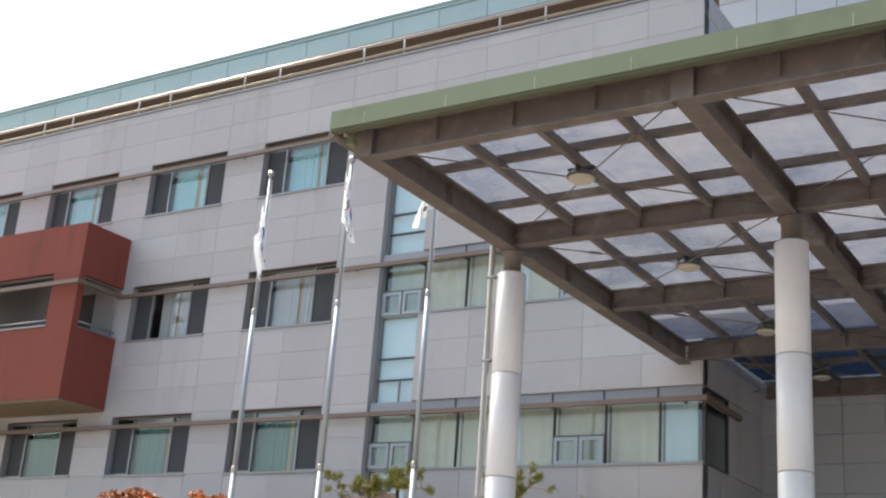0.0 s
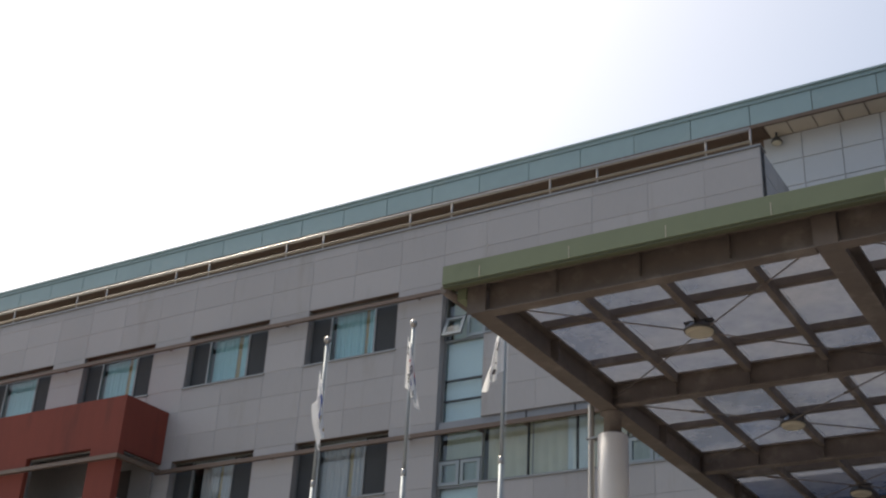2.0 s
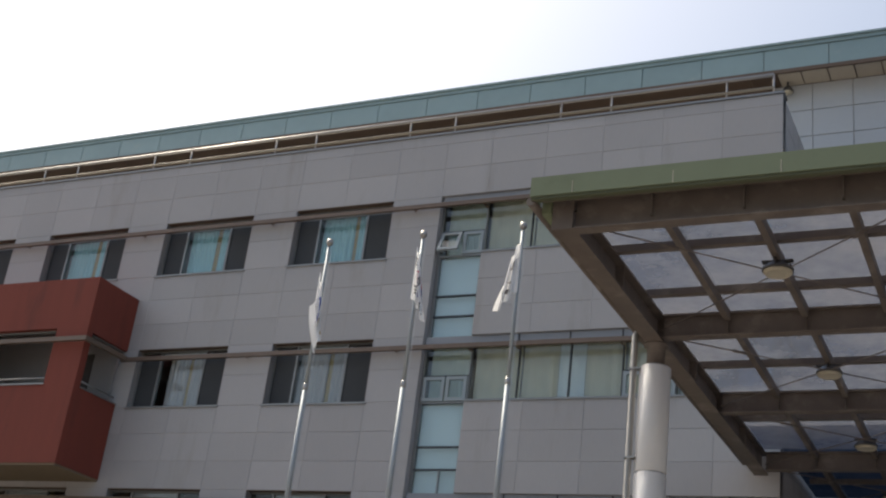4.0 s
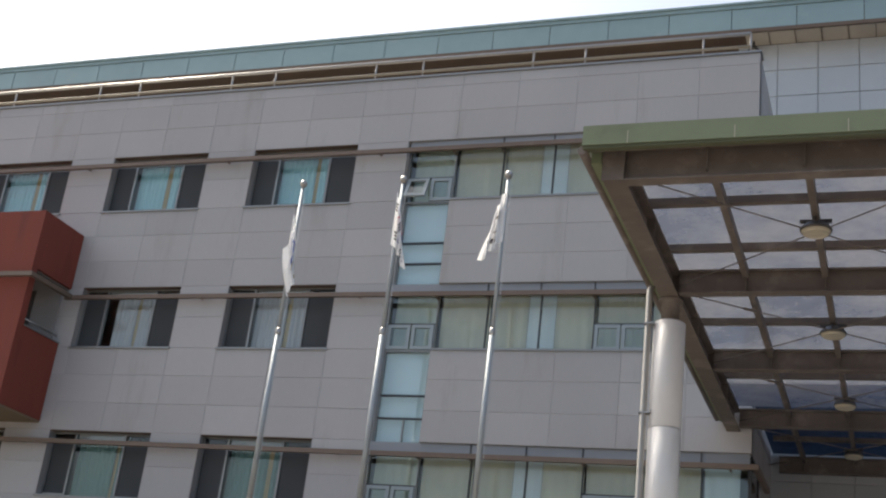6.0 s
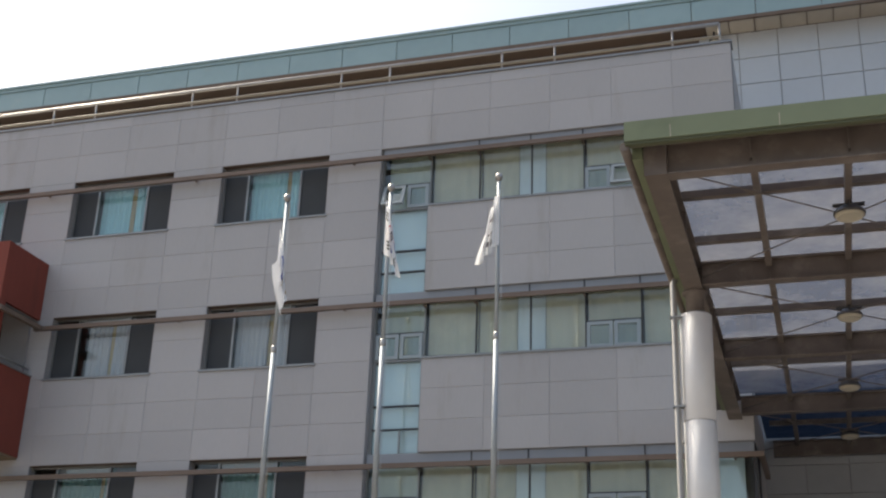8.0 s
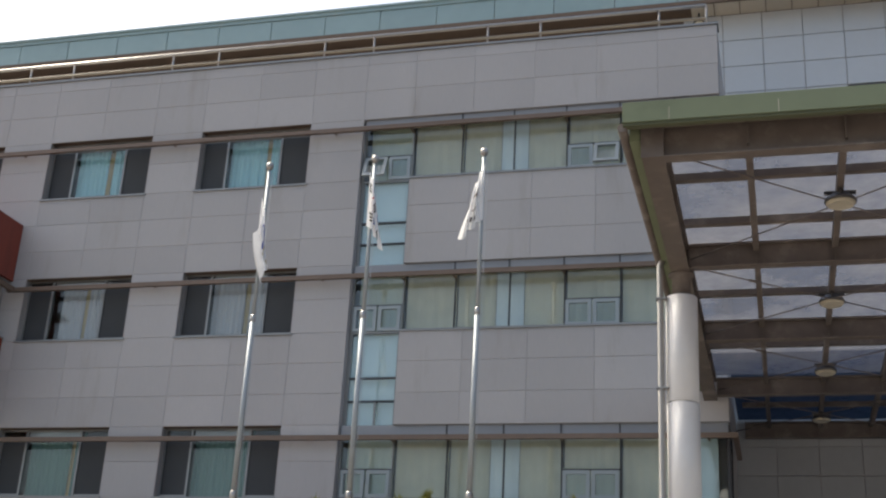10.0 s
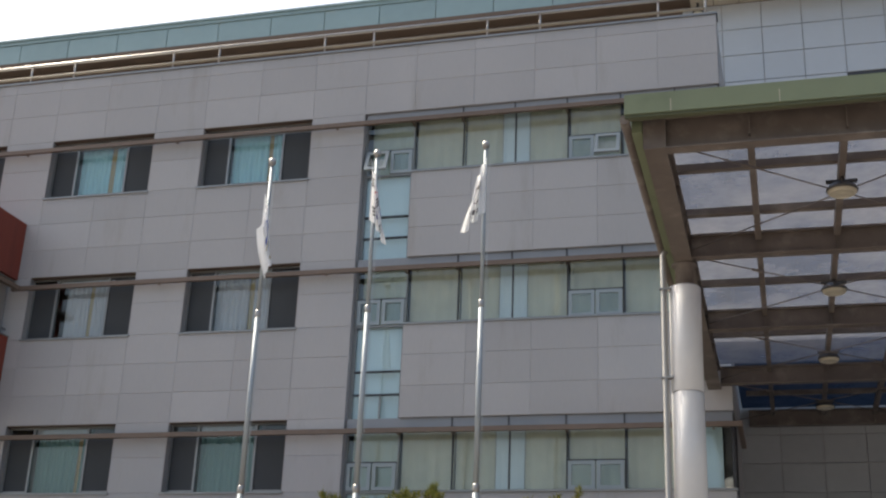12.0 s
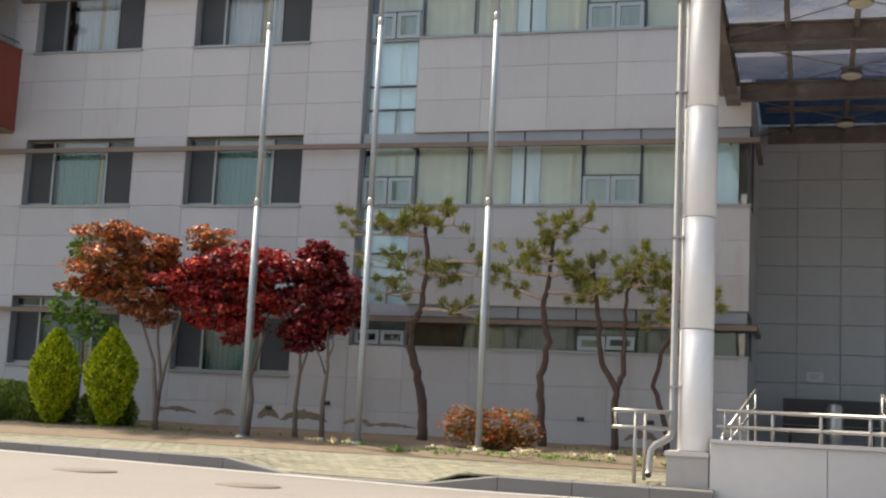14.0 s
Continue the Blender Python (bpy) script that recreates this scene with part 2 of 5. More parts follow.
def ibeam(bm, a, b, depth=0.35, width=0.18, tf=0.025, tw=0.018):
    """A rolled steel beam from a to b along x or y, its top at the z of a."""
    (x0, y0, z), (x1, y1, _) = a, b
    if abs(x1 - x0) > abs(y1 - y0):
        box(bm, x0, x1, y0 - width / 2, y0 + width / 2, z - tf, z)
        box(bm, x0, x1, y0 - width / 2, y0 + width / 2, z - depth, z - depth + tf)
        box(bm, x0, x1, y0 - tw / 2, y0 + tw / 2, z - depth + tf, z - tf)
    else:
        box(bm, x0 - width / 2, x0 + width / 2, y0, y1, z - tf, z)
        box(bm, x0 - width / 2, x0 + width / 2, y0, y1, z - depth, z - depth + tf)
        box(bm, x0 - tw / 2, x0 + tw / 2, y0, y1, z - depth + tf, z - tf)


def part(name, bm, material, parent=None, label="", at=None):
    me = bpy.data.meshes.new(name)
    bm.normal_update()
    bm.to_mesh(me)
    bm.free()
    me.materials.append(material)
    ob = new(name, me)
    if parent:
        ob.parent = parent
    if at is not None:
        ob.location = at
    if label:
        ob["label"] = label
    return ob


def boxes(name, material, parent, *bs, label="", at=None):
    bm = bmesh.new()
    for b in bs:
        box(bm, *b)
    return part(name, bm, material, parent, label, at)


def thing(name, label, category, at=(0, 0, 0), group="", kind=""):
    ob = new(name)
    ob.location = at
    return tagged(ob, label, category, group, kind)


def share(name, me, parent, at):
    ob = new(name, me)
    ob.parent = parent
    ob.location = at
    return ob


PIECES = {}


def slab(w, h, d, material, bevel=0.006):
    """A cladding slab w x h in the xz plane, its front at y=0, with eased front edges; alike slabs share one mesh."""
    key = (round(w, 3), round(h, 3), round(d, 3), material.name)
    if key not in PIECES:
        e = bevel
        x, z = w / 2, h / 2
        vs = [(-x, d, -z), (x, d, -z), (x, d, z), (-x, d, z), (-x, e, -z), (x, e, -z), (x, e, z), (-x, e, z), (-x + e, 0, -z + e), (x - e, 0, -z + e), (x - e, 0, z - e), (-x + e, 0, z - e)]
        fs = [(8, 9, 10, 11)] + [(4 + i, 4 + (i + 1) % 4, 8 + (i + 1) % 4, 8 + i) for i in range(4)] + [(i, (i + 1) % 4, 4 + (i + 1) % 4, 4 + i) for i in range(4)]
        me = bpy.data.meshes.new("slab")
        me.from_pydata(vs, [], fs)
        me.materials.append(material)
        PIECES[key] = me
    return PIECES[key]

# ---- ground ----
ASPHALT = mat("worn_concrete_road", (0.178, 0.160, 0.148), 0.9, var=0.14, scale=9, big=0.25, bump=0.3, bscale=90, dark=(0.15, 0.135, 0.12), stains=0.03)
KERB = mat("granite_kerb", (0.165, 0.155, 0.15), 0.8, var=0.2, scale=30, bump=0.25, rand=0.1)
PAVER = mat("paving_block", (0.40, 0.365, 0.265), 0.85, var=0.16, scale=18, bump=0.2, rand=0.14, dark=(0.31, 0.31, 0.20), stains=0.03)
SOIL = mat("bed_soil", (0.15, 0.11, 0.075), 0.95, var=0.4, scale=7, big=1.1, bump=0.6, bscale=25, dark=(0.10, 0.085, 0.04), stains=0.08)
PAVE_SAND = mat("joint_sand", (0.30, 0.275, 0.20), 0.95, var=0.2)
KERB_Y, BED_Y, WALL_Y = 14.1, 17.2, 22.0


def road_z(x):
    return 0.05 - 0.019 * (max(-30.0, min(-11.5, x)) + 14.2)


def pave_z(x, y):
    """Height of the footway and the planting bed behind the kerb."""
    k = 0.27 - 0.008 * (max(-30.0, min(-8.0, x)) + 17.7)
    drop = max(0.0, min(1.0, (1.75 - abs(x + 13.2)) / 0.65))
    drop = drop * drop * (3 - 2 * drop)
    front = k - 0.17 * drop * max(0.0, 1.0 - (y - KERB_Y) / 2.4)
    t = max(0.0, min(1.0, (y - KERB_Y) / (BED_Y - KERB_Y)))
    u = max(0.0, min(1.0, (y - BED_Y) / (WALL_Y - BED_Y)))
    return front + t * (0.29 - k) + 0.25 * u ** 0.5


def ground_sheet():
    bm = bmesh.new()
    xs = [-3000, -300, -60] + [-40 + i for i in range(61)] + [60, 300, 3000]
    ys = [-3000, -300, -40] + [-12 + i for i in range(25)] + [KERB_Y, 60, 300, 3000]
    g = [[bm.verts.new((x, y, road_z(x) - 0.045 * max(0.0, min(15.0, 11.0 - y)))) for x in xs] for y in ys]
    for j in range(len(ys) - 1):
        for i in range(len(xs) - 1):
            bm.faces.new((g[j][i], g[j][i + 1], g[j + 1][i + 1], g[j + 1][i]))
    tagged(part("ground", bm, ASPHALT), "pale worn concrete driveway with old patches", "road", kind="structure")
    bm = bmesh.new()
    xs = [-45 + 0.5 * i for i in range(75)]
    ys = [BED_Y + 0.3 * i for i in range(17)]
    g = [[bm.verts.new((x, y, pave_z(x, y) + (0.03 * noise.noise((x * 1.3, y * 1.3, 0)) if y > BED_Y else 0))) for x in xs] for y in ys]
    for j in range(len(ys) - 1):
        for i in range(len(xs) - 1):
            f = bm.faces.new((g[j][i], g[j][i + 1], g[j + 1][i + 1], g[j + 1][i]))
            f.smooth = True
    tagged(part("planting_bed", bm, SOIL), "bare brown soil bed along the facade", "planting bed", kind="structure")
    bm = bmesh.new()
    xs = [-45 + 0.5 * i for i in range(74)]
    ys = [KERB_Y + 0.13 + (BED_Y - KERB_Y - 0.13) * i / 8 for i in range(9)]
    g = [[bm.verts.new((x, y, pave_z(x, y) - 0.02)) for x in xs] for y in ys]
    for j in range(len(ys) - 1):
        for i in range(len(xs) - 1):
            bm.faces.new((g[j][i], g[j][i + 1], g[j + 1][i + 1], g[j + 1][i]))
    return tagged(part("pavement", bm, PAVE_SAND), "footway of small yellowish paving blocks", "pavement", kind="structure")


pavement = ground_sheet()

# ---- main building: facade ----
FX0, FX1 = -38.0, -8.15
WIN_R = [-17.5 - 4.1 * k for k in range(5)]
WIN_W, WIN_H = 2.8, 1.545
STOREYS = [1.655 + 3.6 * j for j in range(4)]
LEFT_X = sorted({round(v, 3) for r in WIN_R for v in (r, r - 1.4, r - 2.8)} | {FX0, -16.2})
RIGHT_X = [-16.2, -15.0, -13.6, -12.2, -10.8, -9.45, FX1]
ROWS_Z = [0.35, 1.03]
for b in STOREYS:
    ROWS_Z += [b, b + 0.77, b + 1.545]
    if b < 12:
        ROWS_Z += [b + 1.545 + 0.685, b + 1.545 + 1.37]
ROWS_Z += [14.75, 15.44, 15.72]
ROWS_Z = sorted(round(z, 3) for z in ROWS_Z)

wall_front = tagged(new("wall_front"), "pale grey stone-clad facade with open panel joints", "wall", kind="structure")
backing = bmesh.new()
slabs = []


def in_window(xc, zc):
    if xc < -16.2:
        return any(r - WIN_W < xc < r for r in WIN_R) and any(b < zc < b + WIN_H for b in STOREYS) and not (7.0 < zc < 11.8 and xc < -24.75)
    if any((2.32 if j == 0 else b) < zc < b + WIN_H for j, b in enumerate(STOREYS)):
        return True
    return xc < -15.0 and 3.3 < zc < 14.0


def clad(xs, zs):
    for x0, x1 in zip(xs, xs[1:]):
        for z0, z1 in zip(zs, zs[1:]):
            xc, zc = (x0 + x1) / 2, (z0 + z1) / 2
            if in_window(xc, zc):
                continue
            box(backing, x0, x1, 22.008, 22.30, z0, z1)
            slabs.append((xc, zc, x1 - x0, z1 - z0))


clad(LEFT_X, ROWS_Z)
RZ = [z for z in ROWS_Z if not 0.9 < z < 3.0] + [0.98, 1.65, 2.32]
clad(RIGHT_X, sorted(RZ))
part("wall_core", backing, JOINT, wall_front)
# cladding slabs: the nearest ones singly, the far left ones joined
slabs.sort(key=lambda s: -s[0])
for xc, zc, w, h in slabs[:300]:
    share("stone_panel", slab(w - 0.006, h - 0.006, 0.03, STONE), wall_front, (xc, 22.0, zc))
rest = bmesh.new()
for xc, zc, w, h in slabs[300:]:
    box(rest, xc - w / 2 + 0.007, xc + w / 2 - 0.007, 22.0, 22.03, zc - h / 2 + 0.007, zc + h / 2 - 0.007)
if slabs[300:]:
    part("stone_panels", rest, STONE, wall_front)["kind"] = "stuff"
boxes("coping", ALU, wall_front, (FX0, FX1 + 0.03, 21.96, 22.36, 15.72, 15.77))

# right flank, roof deck and rear shell
flank = tagged(new("wall_flank"), "stone-clad side return of the left wing", "wall", kind="structure")
FL_Y = [22.03, 23.2, 24.4, 25.7]
for z0, z1 in ((0.35, 2.32), (3.2, 5.255), (6.8, 8.855), (10.4, 12.455), (14.0, 15.72)):
    n = max(2, round((z1 - z0) / 0.68))
    core = bmesh.new()
    box(core, FX1 - 0.25, FX1 - 0.03, 22.31, 25.7, z0, z1)
    part("wall_core", core, JOINT, flank)
    for i in range(3):
        for k in range(n):
            a, b = FL_Y[i], FL_Y[i + 1]
            c, d = z0 + (z1 - z0) * k / n, z0 + (z1 - z0) * (k + 1) / n
            ob = share("stone_panel", slab(b - a - 0.014, d - c - 0.014, 0.03, STONE), flank, (FX1, (a + b) / 2, (c + d) / 2))
            ob.rotation_euler = (0, 0, radians(90))
for z0, z1 in ((2.32, 3.2), (5.255, 6.8), (8.855, 10.4), (12.455, 14.0)):
    boxes("wall_core", JOINT, flank, (FX1 - 0.25, FX1 - 0.03, 23.56, 25.7, z0, z1))
    for a, b in ((23.56, 24.6), (24.6, 25.7)):
        ob = share("stone_panel", slab(b - a - 0.014, z1 - z0 - 0.014, 0.03, STONE), flank, (FX1, (a + b) / 2, (z0 + z1) / 2))
        ob.rotation_euler = (0, 0, radians(90))
shell = tagged(new("building_core"), "plain rooms, floors and rear walls behind the facade", "interior", kind="structure")
boxes("rear_wall", ROOM, shell, (FX0, FX1 - 0.25, 24.9, 25.1, 0.3, 15.3))
for j, z in enumerate((0.45, 4.1, 7.7, 11.3)):
    boxes("floor_slab", ROOM, shell, (FX0, FX1 - 0.26, 22.31, 24.89, z, z + 0.25))
for k, r in enumerate(WIN_R):
    boxes("partition", ROOM, shell, (r + 0.55, r + 0.70, 22.31, 24.89, 0.3, 15.25))
boxes("roof_deck", ROOM, shell, (FX0, FX1 - 0.02, 22.37, 25.68, 15.26, 15.42))
boxes("left_end_wall", STONE_EDGE, shell, (FX0 - 0.3, FX0 - 0.001, 22.0, 40, 0.0, 15.72))


# windows of the left wing
def wavy(bm, x0, x1, z0, z1, y, amp=0.025, wl=0.13):
    n = max(6, int((x1 - x0) / wl * 5))
    lo, hi = [], []
    ph = random.random() * 6
    for i in range(n + 1):
        x = x0 + (x1 - x0) * i / n
        yy = y + amp * math.sin(ph + x * math.tau / wl) + amp * 0.6 * math.sin(ph + x * 17.3)
        lo.append(bm.verts.new((x, yy, z0)))
        hi.append(bm.verts.new((x, yy * 0.5 + y * 0.5, z1)))
    for i in range(n):
        f = bm.faces.new((lo[i], lo[i + 1], hi[i + 1], hi[i]))
        f.smooth = True


CURT = {3: CURTAIN_TEAL, 2: mat("grey_white_curtain", (0.46, 0.45, 0.46), 0.85, var=0.15), 1: mat("green_curtain", (0.15, 0.245, 0.225), 0.85, var=0.2), 0: mat("dark_green_curtain", (0.13, 0.20, 0.185), 0.85, var=0.2)}
GOLD = mat("gold_curtain_edge", (0.46, 0.36, 0.20), 0.85)
BLIND = mat("pale_transom_blind", (0.40, 0.40, 0.41), 0.7, var=0.1)


def sliding_window(idx):
    """Recessed aluminium window: two dark screened side lights, a wide middle light, low transoms above."""
    w = thing("window_%d" % idx, "recessed grey aluminium sliding window with dark insect screens", "window", kind="structure")
    W, H, D = WIN_W, WIN_H, 0.17
    f = 0.05
    bm = bmesh.new()
    for b in ((0, W, D, D + 0.08, 0, f), (0, W, D, D + 0.08, H - f, H), (0, f, D, D + 0.08, f, H - f), (W - f, W, D, D + 0.08, f, H - f)):
        box(bm, *b)
    part("window_frame", bm, ALU, w)
    a, c, tz = 0.66, 2.03, H - 0.215
    for x in (a, c):
        boxes("mullion", ALU, w, (x - 0.025, x + 0.025, D - 0.01, D + 0.07, f, H - f))
    for x0, x1 in ((f, a - 0.025), (a + 0.025, c - 0.025), (c + 0.025, W - f)):
        boxes("transom", ALU, w, (x0, x1, D, D + 0.06, tz - 0.015, tz + 0.015))
    for x0, x1 in ((f, a - 0.025), (a + 0.025, c - 0.025), (c + 0.025, W - f)):
        p = boxes("pane", PANE, w, (x0, x1, D + 0.035, D + 0.041, f, tz - 0.02))
        p.visible_shadow = False
        p = boxes("pane", PANE, w, (x0, x1, D + 0.035, D + 0.041, tz + 0.02, H - f))
        p.visible_shadow = False
    for x0, x1 in ((f + 0.01, a - 0.03), (c + 0.03, W - f - 0.01)):
        s = boxes("insect_screen", SCREEN, w, (x0, x1, D + 0.012, D + 0.018, f + 0.01, tz - 0.025), label="dark insect screen")
        boxes("sash_rail", ALU, w, (x0, x1, D - 0.004, D + 0.011, f + 0.002, f + 0.035))
    boxes("transom_panel", BLIND, w, (a + 0.03, c - 0.03, D + 0.05, D + 0.056, tz + 0.02, H - f))
    boxes("window_sill", ALU, w, (-0.03, W + 0.03, -0.035, D, -0.03, 0.012))
    # side reveals: darker stone tone than the face, recess shade put into colour
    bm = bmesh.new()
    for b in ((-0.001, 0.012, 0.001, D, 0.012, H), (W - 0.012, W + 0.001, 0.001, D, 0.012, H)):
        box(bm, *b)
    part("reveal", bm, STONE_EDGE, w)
    # brown on the head stands in for the shade under the lintel
    boxes("reveal_head", SOFFIT_BROWN, w, (0.012, W - 0.012, 0.001, D, H - 0.012, H + 0.001), label="window head coloured brown for its shade")
    return w


proto = None
count = 0
for j, b in enumerate(STOREYS):
    for k, r in enumerate(WIN_R):
        if j == 2 and k >= 2:
            continue
        count += 1
        if proto is None:
            proto = sliding_window(count)
            proto.matrix_basis = pose(r - WIN_W, 22.0, b)
            w = proto
        else:
            w = copy_thing(proto, pose(r - WIN_W, 22.0, b))
            w.name = "window_%d" % count
        # drawn curtains with a gap between them
        cu = thing("curtain", ("pale teal", "grey-white", "green", "dark green")[3 - j] + " curtain hung inside a window", "curtain", (r - WIN_W, 22.36, b), "curtains")
        gap = 0.80 + 0.55 * random.random()
        if j == 2 and k == 1:
            gap = 0.80
        bm = bmesh.new()
        wavy(bm, 0.68 + (0.16 if (j, k) == (2, 1) else 0.0), 0.66 + gap, -0.1, 1.6, 0)
        part("curtain_panel", bm, CURT[j], cu)
        bm = bmesh.new()
        wavy(bm, 0.66 + gap, 0.66 + gap + 0.12, -0.1, 1.6, 0.02, 0.02, 0.06)
        part("curtain_edge", bm, GOLD, cu, "gold curtain edge")
        bm = bmesh.new()
        wavy(bm, 0.66 + gap + 0.12, 2.06, -0.1, 1.6, 0.0)
        part("curtain_panel", bm, CURT[j], cu)


LOWBLIND = [(mat("brown_blind", (0.13, 0.085, 0.05), 0.8, var=0.4), "brown"), (mat("olive_blind", (0.25, 0.23, 0.14), 0.8, var=0.4), "olive"), (mat("grey_blind", (0.21, 0.21, 0.19), 0.8, var=0.4), "grey")]


# ribbon windows of the right bay, with the stair slot
def band(idx, z0, z1, low):
    w = thing("window_%d" % idx, "ribbon window with thin black mullions, pale vent sashes and blue glass", "window", (0, 0, 0), kind="structure")
    Y = 22.17
    x0, x1 = -16.2, FX1 - 0.03
    bm = bmesh.new()
    box(bm, x0, x1, Y, Y + 0.08, z0, z0 + 0.04)
    box(bm, x0, x1, Y, Y + 0.08, z1 - 0.04, z1)
    box(bm, x0, x0 + 0.05, Y, Y + 0.08, z0 + 0.04, z1 - 0.04)
    part("window_frame", bm, ALU, w)
    boxes("window_sill", ALU, w, (-15.0, x1 + 0.05, 21.97, Y, z0 - 0.02, z0 + 0.025))
    muls = [-15.02, -13.85, -12.65, -11.465, -10.285, -9.105]
    edges = [x0 + 0.05] + muls + [x1]
    for i, x in enumerate(muls):
        boxes("mullion", ALU if i == 0 else ALU_DARK, w, (x - 0.012, x + 0.012, Y - 0.012, Y + 0.07, z0 + 0.04, z1 - 0.04))
    for i in range(len(edges) - 1):
        p = boxes("pane", PANE_BLUE if i in (0, 6) else PANE, w, (edges[i] + 0.016, edges[i + 1] - 0.016, Y + 0.035, Y + 0.041, z0 + 0.04, z1 - 0.04))
        p.visible_shadow = False
    # vent sashes
    vh = 0.62 if not low else 0.34
    for xa, xb in ((-16.13, -15.60), (-15.56, -15.05), (-11.44, -10.89), (-10.86, -10.31)):
        bm = bmesh.new()
        za, zb, t = z0 + 0.05, z0 + vh, 0.075
        for b in ((xa, xb, Y - 0.03, Y + 0.03, za, za + t), (xa, xb, Y - 0.03, Y + 0.03, zb - t, zb), (xa, xa + t, Y - 0.03, Y + 0.03, za + t, zb - t), (xb - t, xb, Y - 0.03, Y + 0.03, za + t, zb - t)):
            box(bm, *b)
        for v in bm.verts:
            v.co -= Vector((0, Y, zb))
        s = part("vent_sash", bm, VENT_FRAME, w, "pale aluminium vent sash", (0, Y, zb))
        p = boxes("pane", PANE, s, (xa + t, xb - t, -0.004, 0.002, za + t - zb, -t))
        p.visible_shadow = False
        if (idx, xa) in ((43, -16.13), (43, -10.86), (40, -10.86)):
            s.rotation_euler = (radians(-22), 0, 0)
    for xa, xb in ((-16.14, -15.05), (-11.45, -10.30)):
        boxes("transom", ALU_DARK, w, (xa, xb, Y - 0.02, Y + 0.06, z0 + vh + 0.005, z0 + vh + 0.03))
    # head strip of grey metal above the glass
    boxes("head_panel", HEAD, w, (x0 + 0.05, x1, Y - 0.11, Y - 0.102, z1 - 0.24, z1 - 0.002), label="grey-blue metal head strip")
    for x in muls[1:]:
        boxes("mullion", ALU_DARK, w, (x - 0.014, x + 0.014, Y - 0.13, Y - 0.111, z1 - 0.235, z1 - 0.006))
    # glass on the flank
    p = boxes("pane", PANE_BLUE, w, (x1 - 0.006, x1, Y + 0.1, 23.48, z0 + 0.04, z1 - 0.04))
    p.visible_shadow = False
    bm = bmesh.new()
    for b in ((x1 - 0.04, x1 + 0.02, Y, Y + 0.09, z0 + 0.04, z1 - 0.04), (x1 - 0.04, x1 + 0.02, 23.48, 23.55, z0, z1), (x1 - 0.04, x1 + 0.02, Y + 0.09, 23.48, z0, z0 + 0.04), (x1 - 0.04, x1 + 0.02, Y + 0.09, 23.48, z1 - 0.04, z1)):
        box(bm, *b)
    part("corner_frame", bm, ALU_DARK, w)
    # blinds and curtains behind
    for i, (xa, xb, m, l) in enumerate(((-16.1, -15.1, CURTAIN_YELLOW, "beige"), (-15.0, -13.87, CURTAIN_YELLOW, "beige"), (-13.83, -13.0, CURTAIN_YELLOW, "beige"), (-12.98, -12.38, CURTAIN_BLUE, "pale blue"), (-12.36, -11.49, CURTAIN_YELLOW, "beige"), (-11.44, -10.31, CURTAIN_YELLOW, "beige"), (-10.26, -9.13, CURTAIN_YELLOW, "beige"), (-9.08, -8.4, CURTAIN_BLUE, "pale blue"))):
        if low:
            m, l = LOWBLIND[(2, 0, 1, 2, 2, 2, 2, 2)[i]]
        c = thing("curtain", l + " curtain hung behind a ribbon window", "curtain", (xa, 22.42, z0), "curtains")
        bm = bmesh.new()
        wavy(bm, 0, xb - xa, -0.05, z1 - z0 + 0.05, 0, 0.012, 0.24)
        part("curtain_panel", bm, m, c)
    return w


for j, b in enumerate(STOREYS):
    band(40 + j, 2.32 if j == 0 else b, b + WIN_H, j == 0)

# stair slot: glass strips between the ribbons
for j, b in enumerate(STOREYS[:3]):
    z0, z1 = b + WIN_H, b + 3.6
    w = thing("window_%d" % (50 + j), "narrow strip of pale blue glass with black glazing bars", "window", kind="structure")
    Y = 22.19
    cuts = [z0, z0 + 0.55, z0 + 1.06, z1]
    boxes("window_frame", ALU, w, (-16.2, -16.12, Y, Y + 0.08, z0, z1), (-15.08, -15.001, Y, Y + 0.08, z0, z1))
    for z in cuts[1:3]:
        boxes("glazing_bar", ALU_DARK, w, (-16.12, -15.08, Y - 0.015, Y + 0.06, z - 0.016, z + 0.016))
    if j < 2:
        boxes("glazing_bar", ALU, w, (-15.52, -15.49, Y, Y + 0.06, z0, cuts[1] - 0.016))
    for a, c in zip(cuts, cuts[1:]):
        p = boxes("pane", PANE_BLUE, w, (-16.12, -15.08, Y + 0.03, Y + 0.036, a + 0.016, c - 0.016))
        p.visible_shadow = False
    bl = thing("roller_blind", "pale blue blind behind the stair glass", "blind", (-16.15, 22.30, z0 + 0.02), "blinds")
    boxes("cloth", CURTAIN_BLUE, bl, (0, 1.1, 0, 0.006, 0, z1 - z0 - 0.04))

